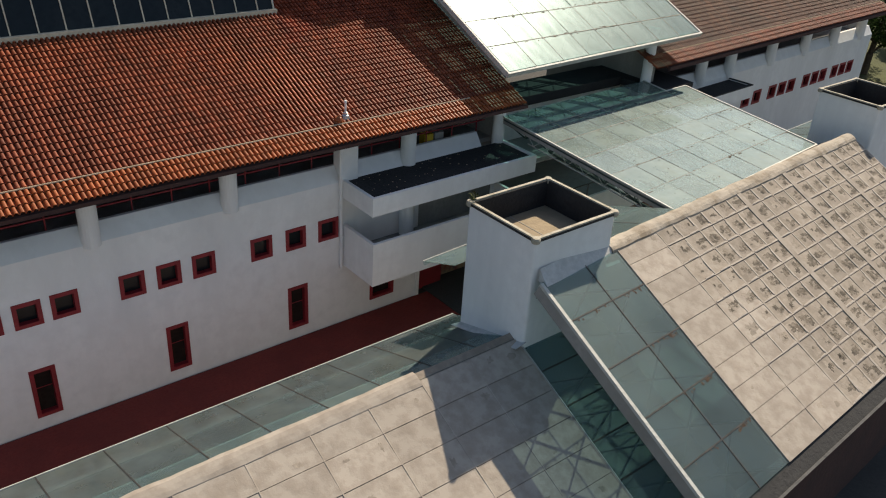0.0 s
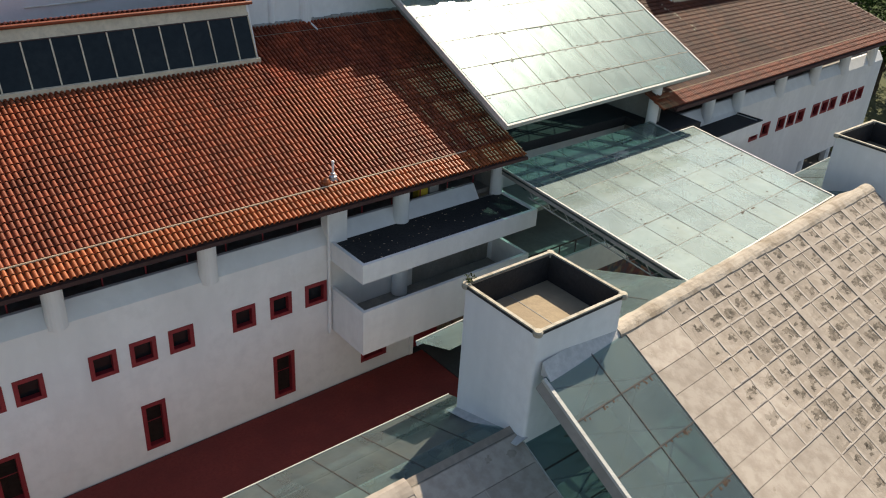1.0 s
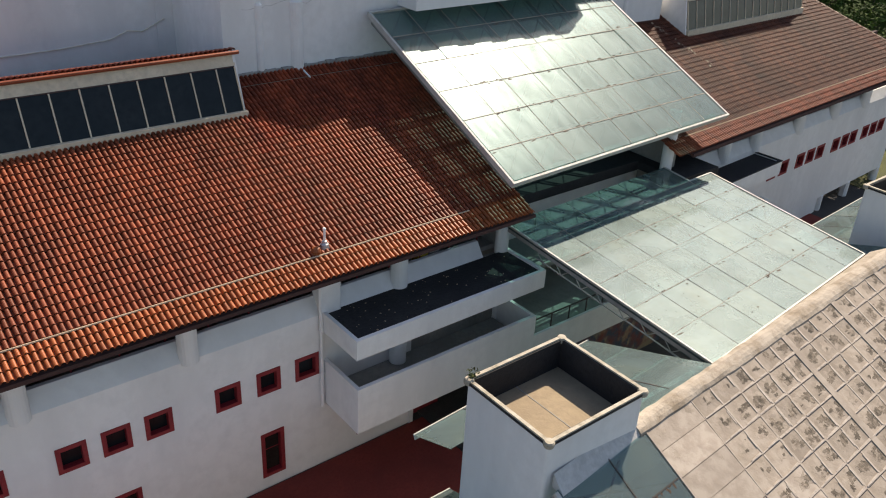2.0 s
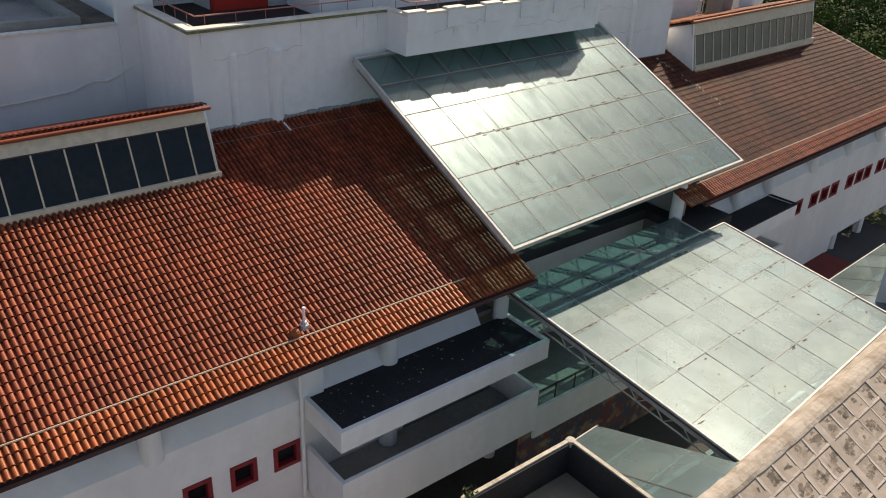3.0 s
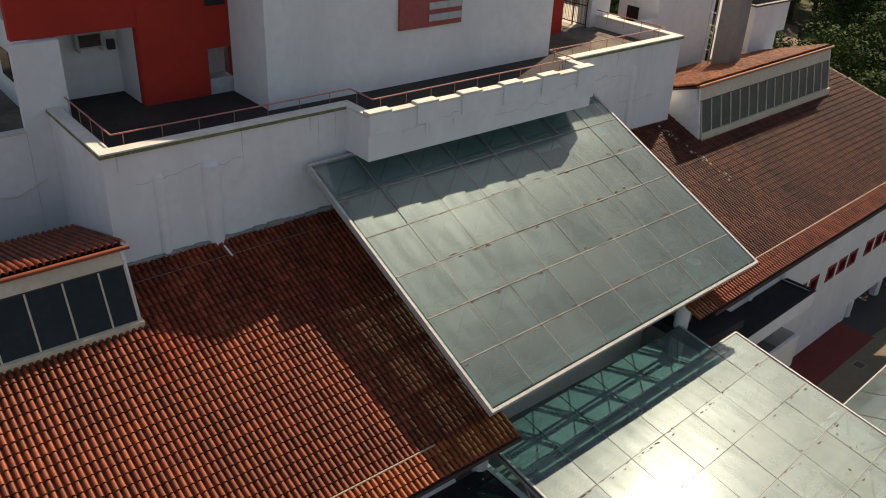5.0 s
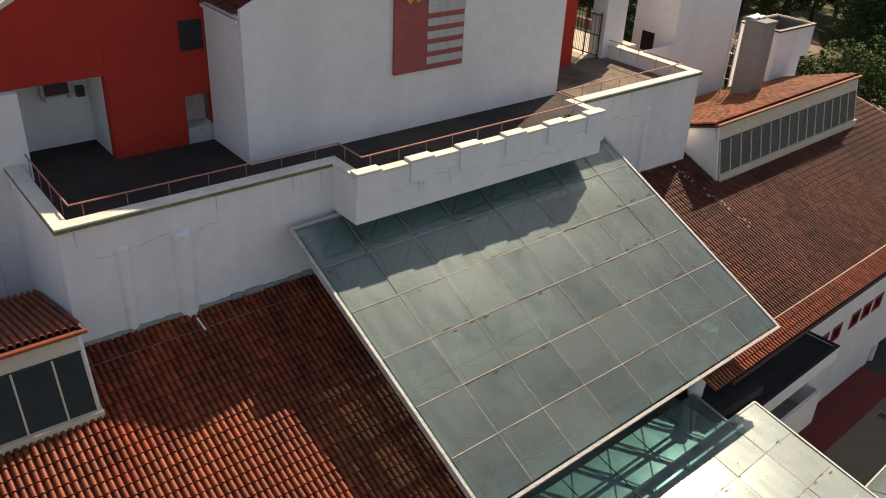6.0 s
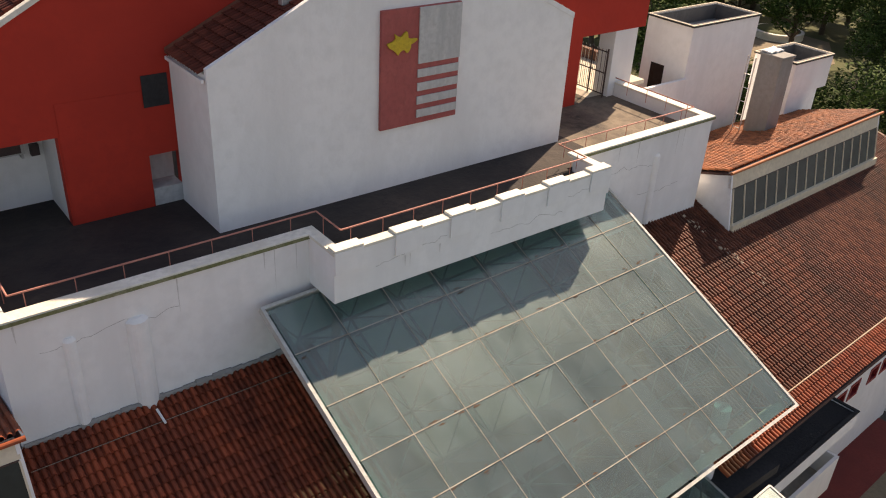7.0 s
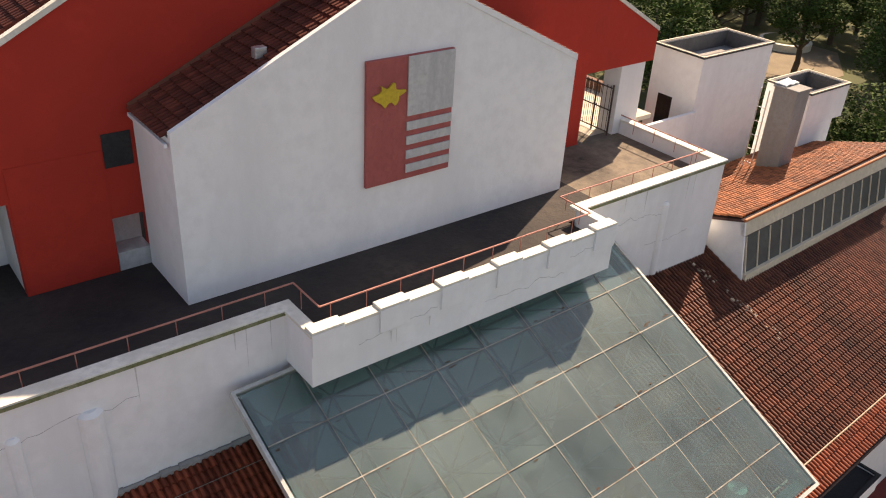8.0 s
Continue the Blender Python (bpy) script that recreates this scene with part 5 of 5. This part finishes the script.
clerestory(pose(21.3, 7.95, 1.05, 0, 0, 2.4), 13.3, 0.88, 0.88, 0.5, 2.36, "clerestory with grey-green panes under an orange tiled roof", TILE_NEW, PANE_GREY)

# ---- high wall and small yard at the left ----
structure("wall_high", boxes((-40, -7.56, 14.3, 14.55, -4, 5.05)), WHITE, "tall plain white wall with a faint cable", "wall")
structure("trim_high_wall", boxes((-40, -7.56, 14.24, 14.6, 5.053, 5.13)), COPING, "pale coping of the high wall", "trim")
structure("floor_yard", boxes((-40, -7.555, 14.56, 14.62, 4.55, 4.75), (-40, -6.855, 14.62, 30, 4.55, 4.75)), SCREED_PALE, "dirty leaf-strewn yard floor", "floor")
cable = thing("cable", "thin pale cable clipped across the high wall", "cable", at=(0, 0, 0))
cp = [(-14, 2.55), (-11.6, 2.6), (-9.6, 2.75), (-8.8, 3.05), (-8.2, 2.95), (-7.2, 3.4)]
part("line", bars([((p[0], 14.26, p[1]), (q[0], 14.26, q[1])) for p, q in zip(cp, cp[1:])], 0.03, 5), COPING, cable)
litter_rng = random.Random(37)
bm = bmesh.new()
for k in range(160):
    r = litter_rng.uniform(0.03, 0.13)
    x, y = litter_rng.uniform(-16, -7.9), litter_rng.uniform(14.8, 19)
    prism(bm, [(x + r * litter_rng.uniform(0.4, 1) * math.cos(a), y + r * litter_rng.uniform(0.4, 1) * math.sin(a), 4.751) for a in (0, 1.1, 2.2, 3.2, 4.3, 5.3)], (0, 0, 0.02))
tagged(finish("leaf_litter", bm, LEAF_DRY), "dry brown leaves scattered over the yard floor", "leaves", kind="stuff")
tank = thing("concrete_tank", "low open grey concrete tank standing in the yard", "tank", at=(-11.9, 14.95, 4.75))
part("body", rings((0, 3.2, 0, 6.6, 0.35, 0, 0.62)), CONCRETE, tank)
part("floor", boxes((0.352, 2.848, 0.352, 6.248, 0, 0.2)), CONCRETE, tank, "grey tank bottom")

# ---- right wing ----
WING_TURN = 3.2
WING = pose(12.95, 0.5, -2.2, 0, 0, WING_TURN)
FACADE_EAST = pose(12.95, 0.5, 0, 0, 0, WING_TURN) @ pose(-12.95, 0.25, 0)


def east(ob):
    """Turns a thing built along x into the line of the far wing."""
    ob.matrix_basis = FACADE_EAST @ ob.matrix_basis
    return ob


winR = [(x, x + 1.03) for x in (24.6, 26.0, 28.05, 29.4, 30.72, 32.9, 34.25, 35.5, 37.35, 38.65, 39.9)]
SILL_E, HEAD_E, WING_END = -7.15, -6.2, 43.0
holesR = [(a, b, SILL_E, HEAD_E) for a, b in winR] + [(33.0, 37.4, GROUND, -10.5), (38.0, 42.4, GROUND, -10.5)]
east(structure("wall_east", wall_with_holes(13.2, WING_END, GROUND, -4.5, FY, FY + 0.35, holesR), WHITE, "white facade wall of the far wing", "wall"))
east(structure("wall_parapet_east", slab([(13.2, FY, -4.5), (13.2, FY + 0.42, -3.9), (13.2, FY + 0.58, -3.9), (13.2, FY + 0.58, -4.5)], (WING_END - 13.2, 0, 0)), WHITE, "white sloping parapet of the far gallery", "wall"))
# Far gallery wall, darkened in colour for the shade behind the parapet.
east(structure("wall_gallery_east", boxes((13.3, WING_END, 4.2, 4.4, -4.5, -0.9)), DARK, "back wall of the far gallery, its shade painted in dark brown", "wall"))
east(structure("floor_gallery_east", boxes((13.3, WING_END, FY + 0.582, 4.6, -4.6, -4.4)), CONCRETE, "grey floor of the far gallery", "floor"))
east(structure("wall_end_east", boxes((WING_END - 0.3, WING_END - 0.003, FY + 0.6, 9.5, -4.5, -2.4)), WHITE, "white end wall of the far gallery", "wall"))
# Undercroft walls coloured dark in place of the shade inside.
east(structure("wall_undercroft", boxes((32.9, WING_END, 5.4, 5.6, GROUND, -4.7), (32.6, 32.85, FY + 0.36, 5.39, GROUND, -4.7)), DARK, "wall behind the open ground floor, its shade painted in dark brown", "wall"))
for a, b in winR:
    east(framed_window(a, b, SILL_E, HEAD_E, FY))
for x in (18.9, 22.2, 27.3, 32.0, 36.4, 40.8):
    east(column(x, FY + 0.1, -4.6, -1.9))
right_roof = thing("tiled_roof", "weathered brown clay barrel tile roof of the far wing", "roof", kind="structure")
right_roof.matrix_basis = WING
ROOF_E = 28.6
part("roof_deck", slab([(0, 0.05, -0.02), (ROOF_E - 3.6, 9.1, 0.425 * 9.1 - 0.02), (0, 9.1, 0.425 * 9.1 - 0.02)], (0, 0, -0.16)), DARK, right_roof)
part("roof_deck", slab([(0.003, 0.05, -0.021), (ROOF_E, 0.05, -0.021), (ROOF_E - 3.597, 9.1, 0.425 * 9.1 - 0.021)], (0, 0, -0.16)), DARK, right_roof)
part("gutter", boxes((0, ROOF_E, -0.06, 0.08, -0.22, -0.02)), DARK, right_roof, "dark timber eave board")
hip = lambda x, d: x < ROOF_E - max(0, (d - 0.2)) * 0.37 and (x < 8.6 or d < 8.6)
far_spots = tile_spots(-1.2, ROOF_E, 0, 0.02, SL, 9.1 / math.cos(SL), hip, seed=2)
low_far = lambda q: q[0][1] < 0.8
for label, rows_of in (("rows of weathered brown barrel tiles", [q for q in far_spots if not low_far(q)]), ("cleaner orange barrel tiles along the far eave", [q for q in far_spots if low_far(q)])):
    far = new("tile_field", tile_mesh("tile_field", rows_of, TILE_OLD if "brown" in label else TILE))
    far.parent = right_roof
    tagged(far, label, kind="stuff")
part("ridge_line", bars([((0.4, 0.85, 0.505), (ROOF_E - 0.6, 0.85, 0.505))], 0.03), MORTAR, right_roof, "pale mortar line across the tiles")
part("hip_line", bars([((ROOF_E, 0.1, 0.1), (ROOF_E - 3.3, 8.3, 3.6))], 0.09, 8), MORTAR, right_roof, "pale hip tiles")
srng = random.Random(9)
sp = [Vector((7.26, 8.45, 3.67)).lerp(Vector((7.9, 4.4, 1.95)), k / 22) + Vector((srng.uniform(-0.09, 0.09), 0, 0)) for k in range(23)]
bm = bmesh.new()
for k, (p, q) in enumerate(zip(sp, sp[1:])):
    if srng.random() < 0.9 - 0.02 * k:
        for n in range(3):
            o = Vector((srng.uniform(-0.14, 0.14), 0, 0.03))
            a, b = sorted((srng.random(), srng.random()))
            bar(bm, p.lerp(q, a) + o, p.lerp(q, b) + o, srng.uniform(0.02, 0.055), 7)
part("stain_strip", bm, MORTAR, right_roof, "broken line of pale mortar on the tiles")
bR = east(balcony(13.4, 22.4, -0.45, FY - 0.01, -4.75, -5.55, "balcony_roof", "white balcony roof with a black top on the far wing", "balconies"))
part("bitumen_top", boxes((0.16, 8.84, 0.16, 1.63, 0.2, 0.75)), BLACK_ROOF, bR, "black bitumen covering")
part("bitumen_edge", boxes((0.0, 9.0, -0.02, 0.15, 0.803, 0.86), (8.85, 9.0, 0.151, 1.63, 0.803, 0.86)), BLACK_ROOF, bR, "black bitumen edge strip")
bR2 = east(balcony(13.4, 22.0, -0.45, FY - 0.01, -7.0, -8.9, "balcony", "white balcony with a solid parapet on the far wing", "balconies"))
part("floor", boxes((0.16, 8.44, 0.16, 1.63, 0.2, 0.7)), CONCRETE, bR2)
east(structure("pavement_red_east", boxes((15, 32.4, -0.9, FY - 0.004, GROUND - 0.1, GROUND + 0.07)), PAVING, "dark red painted paving along the far wing", "pavement"))
structure("pavement_east", boxes((15, 60, -6.5, 1.1, GROUND - 0.1, GROUND + 0.05)), EARTH, "brown tan paving beside the far wing", "pavement")
drain = thing("drain_cover", "small dark square drain cover in the paving", "drain", at=(29.0, 0.1, GROUND + 0.052))
part("frame", rings((-0.35, 0.35, -0.3, 0.3, 0.05, 0, 0.02)), CONCRETE, drain)
part("grate", boxes((-0.3, 0.3, -0.25, 0.25, 0.0, 0.012)), IRON, drain)
for x in (33.6, 37.7, 42.6):
    east(column(x, FY + 0.2, GROUND, -10.45 if x > 33 else -9.0, 0.3))

# ---- rooftop boxes at the far end ----
def roof_box(x0, x1, y0, y1, top, base, label, doorway=False):
    t = thing("stair_tower", label, "tower", "far stair towers", "", (x0, y0, base))
    w, d, h = x1 - x0, y1 - y0, top - base
    part("wall", rings((0, w, 0, d, 0.2, 0, h)), WHITE, t)
    part("floor", boxes((0.2, w - 0.2, 0.2, d - 0.2, h - 0.9, h - 0.8)), CONCRETE, t)
    part("lining", rings((0.203, w - 0.203, 0.203, d - 0.203, 0.02, h - 0.79, h - 0.03)), GREY_LINING, t, "dark grey lining")
    part("coping", rings((-0.03, w + 0.03, -0.03, d + 0.03, 0.07, h + 0.003, h + 0.035)), CREAM, t)
    part("inner_ledge", rings((0.043, w - 0.043, 0.043, d - 0.043, 0.18, h + 0.002, h + 0.02)), GREY_LINING, t, "dark grey inner ledge")
    part("drip_edge", rings((-0.06, w + 0.06, -0.06, d + 0.06, 0.05, h - 0.07, h + 0.001)), BLACK_ROOF, t)
    if doorway:
        part("doorway", boxes((-0.02, -0.003, 1.3, 2.15, h - 4.2, h - 2.3)), DARK_GLASS, t, "dark doorway")
    return t


roof_box(26.2, 31.75, 15.2, 18.0, 7.4, GROUND, "square white stair tower with a black-edged open top", True)
roof_box(33.0, 36.7, 13.2, 15.7, 5.12, 3.3, "smaller white tower head with an open top", False)
stem = thing("tower_stem", "narrower white stem under the small tower head", "tower", at=(33.0, 13.22, GROUND))
part("wall", boxes((0.02, 2.9, 0, 2.46, 0, 14.848), bevel=0.02), WHITE, stem)
shaft = thing("duct_shaft", "stained grey concrete duct shaft", "shaft", at=(28.8, 11.7, 0.7))
part("body", boxes((0, 1.05, 0, 1.2, 0, 5.6), bevel=0.03), SHAFT, shaft)
part("cap", boxes((-0.05, 1.1, -0.05, 1.25, 5.603, 5.72), bevel=0.02), SHAFT, shaft)
for k in range(6):
    part("rung", rod((-0.12, 1.32, 1.0 + k * 0.7), (-0.12, 1.75, 1.0 + k * 0.7), 0.02), METAL, shaft)
for y in (1.32, 1.75):
    part("ladder_rail", rod((-0.12, y, 0.5), (-0.12, y, 5.4), 0.03), METAL, shaft)
heap = thing("white_cover", "crumpled white sheet lying on the shaft", "sheet", at=(28.85, 12.45, 6.43))
bm = bmesh.new()
rng = random.Random(8)
g = [[bm.verts.new((0.26 * i, 0.2 * j - 0.1, 0.05 + rng.uniform(0, 0.08))) for i in range(5)] for j in range(4)]
for j in range(3):
    for i in range(4):
        bm.faces.new((g[j][i], g[j][i + 1], g[j + 1][i + 1], g[j + 1][i]))
ex = bmesh.ops.extrude_face_region(bm, geom=bm.faces[:])
bmesh.ops.translate(bm, verts=[v for v in ex["geom"] if isinstance(v, bmesh.types.BMVert)], vec=(0, 0, -0.06))
part("cloth", bm, WHITE, heap)

# ---- roof details ----
vent = thing("vent_pipe", "white vent pipe with a silver collar on the tiles", "vent", at=(-7.46, 0.95, EZ + 0.425 * 1.2 + 0.08))
part("pipe", lathe([(0.042, -0.05), (0.042, 0.62), (0.06, 0.63), (0.062, 0.69), (0.04, 0.72)], 12), WHITE, vent)
part("collar", lathe([(0.2, -0.06), (0.17, 0.04), (0.16, 0.1), (0.09, 0.16), (0.1, 0.21), (0.05, 0.24)], 7), METAL, vent, "crumpled silver flashing collar")
cap = thing("ridge_tile", "loose orange ridge tile beside the vent", "tile", at=(-7.9, 0.78, EZ + 0.48))
part("shell", lathe([(0.19, 0.0), (0.18, 0.16), (0.13, 0.26), (0.05, 0.3)], 12), TILE_EAVE_PIECE, cap)

# ---- trees and distance ----
def leaf_mesh(name, seed, r, n, material, squash=0.8):
    rng = random.Random(seed)
    vs, fs = [], []
    clumps = []
    for k in range(26):
        d = Vector((rng.gauss(0, 1), rng.gauss(0, 1), rng.gauss(0, 0.8))).normalized()
        clumps.append((d * r * rng.uniform(0.35, 0.95), r * rng.uniform(0.22, 0.42)))
    for k in range(n):
        c, cr = rng.choice(clumps)
        d = Vector((rng.gauss(0, 1), rng.gauss(0, 1), rng.gauss(0, 1))).normalized()
        o = c + d * cr * rng.uniform(0.6, 1.0) ** 0.5
        o.z *= squash
        e = Vector((rng.gauss(0, 1), rng.gauss(0, 1), rng.gauss(0, 0.5))).normalized()
        f = e.cross(d + Vector((0.1, 0.2, 0.3))).normalized()
        L = rng.uniform(0.11, 0.25)
        i = len(vs)
        vs += [tuple(o - e * L), tuple(o + f * L * 0.45), tuple(o + e * L), tuple(o - f * L * 0.45)]
        fs.append((i, i + 1, i + 2, i + 3))
    me = bpy.data.meshes.new(name)
    me.from_pydata(vs, [], fs)
    me.materials.append(material)
    return me


def tree(seed, height, r, material, n=9500):
    rng = random.Random(seed)
    t = thing("tree", "leafy dark green tree with an uneven crown", "tree", "trees behind the buildings")
    bm = bmesh.new()
    pts = [Vector((0, 0, 0))]
    for k in range(5):
        pts.append(pts[-1] + Vector((rng.uniform(-0.25, 0.25), rng.uniform(-0.25, 0.25), (height - r) / 5)))
    for k, (p, q) in enumerate(zip(pts, pts[1:])):
        bar(bm, p, q, 0.34 - 0.045 * k, 9)
    for k in range(9):
        b = pts[rng.randint(2, 5)]
        d = Vector((rng.uniform(-1, 1), rng.uniform(-1, 1), rng.uniform(0.3, 1.0))).normalized()
        mid = b + d * r * 0.45
        bar(bm, b, mid, 0.12, 6)
        bar(bm, mid, mid + (d + Vector((rng.uniform(-0.4, 0.4), rng.uniform(-0.4, 0.4), 0.2))) * r * 0.4, 0.06, 5)
    part("trunk", bm, BARK, t)
    crown = new("crown", leaf_mesh("crown", seed, r, n, material))
    crown.parent = t
    crown.location = pts[-1] + Vector((0, 0, r * 0.15))
    return t


kinds = [tree(1, 11, 4.6, LEAF), tree(2, 13, 5.4, LEAF), tree(3, 9, 4.0, LEAF), tree(4, 10, 3.6, LEAF_DRY, 4200)]
kinds[3]["label"] = "half-bare tree with dry brown leaves"
kinds[0].matrix_basis = pose(47, 10, GROUND)
kinds[1].matrix_basis = pose(52, 18, GROUND)
kinds[2].matrix_basis = pose(45.5, 17, GROUND)
kinds[3].matrix_basis = pose(48.5, 13.5, GROUND, 0, 0, 40)
rng = random.Random(77)
places = [(60, 42), (66, 48), (72, 50), (68, 54), (80, 58), (76, 64), (90, 58), (88, 80), (98, 70), (104, 74), (50, 28), (58, 10), (56, 26), (64, 17), (74, 12), (78, 24), (90, 33), (96, 20), (100, 60), (92, 72), (110, 46), (118, 30), (70, 60), (125, 70), (140, 50), (108, 84), (64, 4), (54, 2), (86, 62), (78, 70), (130, 95), (150, 75), (46.5, 24), (95, 95), (82, 88), (106, 50), (110, 56), (105, 61), (113, 62), (117, 52), (121, 61), (108, 44), (102, 39), (97, 36), (112, 38), (118, 44), (126, 52), (124, 42), (132, 60), (128, 76), (116, 68), (122, 84), (108, 68), (99, 64), (89.7, 45.2), (138, 70), (146, 62), (136, 84), (84, 30), (88, 26), (106, 33)]
for k, (x, y) in enumerate(places):
    sc = rng.uniform(0.85, 1.25)
    copy_thing(kinds[k % 3], pose(x, y, GROUND, 0, 0, rng.uniform(0, 360)) @ Matrix.Scale(sc, 4))
structure("lawn", boxes((40, 160, -10, 140, GROUND + 0.003, GROUND + 0.03)), GRASS, "rough grass under the trees", "lawn")
structure("road", slab([(80, 41, GROUND + 0.035), (94, 41, GROUND + 0.035), (103, 47, GROUND + 0.035), (103, 58, GROUND + 0.035), (92, 57, GROUND + 0.035), (82, 48, GROUND + 0.035)], (0, 0, 0.03)), EARTH, "pale tan path between the trees", "road")
bed = thing("planting_bed", "round grass bed with a pale curved kerb", "planter", at=(99, 52.5, GROUND + 0.07))
part("kerb", lathe([(3.4, 0), (3.4, 0.9), (3.1, 0.95)], 32), COPING, bed)
part("grass", lathe([(3.08, 0.9), (2.6, 1.1), (0.9, 1.25)], 32), GRASS, bed)
block = thing("apartment_building", "distant pale building glimpsed between the trees", "building", at=(118, 92, GROUND))
part("wall", boxes((0, 14, 0, 10, 0, 18)), COPING, block)
for k in range(4):
    for j in range(4):
        part("window", boxes((1 + 3.2 * k, 2.8 + 3.2 * k, -0.06, -0.003, 2 + 4 * j, 4 + 4 * j)), DARK_GLASS, block)

# ---- single roof tiles nearest the camera ----
v0, f0 = tile_geometry(PITCH, ROW)
tile_me = bpy.data.meshes.new("tile")
tile_me.from_pydata(v0, [], f0)
tile_me.materials.append(TILE_PIECE)
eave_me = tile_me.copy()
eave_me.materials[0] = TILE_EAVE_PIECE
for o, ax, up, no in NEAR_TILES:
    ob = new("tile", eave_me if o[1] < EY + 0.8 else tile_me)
    ob.matrix_basis = Matrix(((ax[0], up[0], no[0], o[0]), (ax[1], up[1], no[1], o[1]), (ax[2], up[2], no[2], o[2]), (0, 0, 0, 1)))
    ob.parent = left_roof
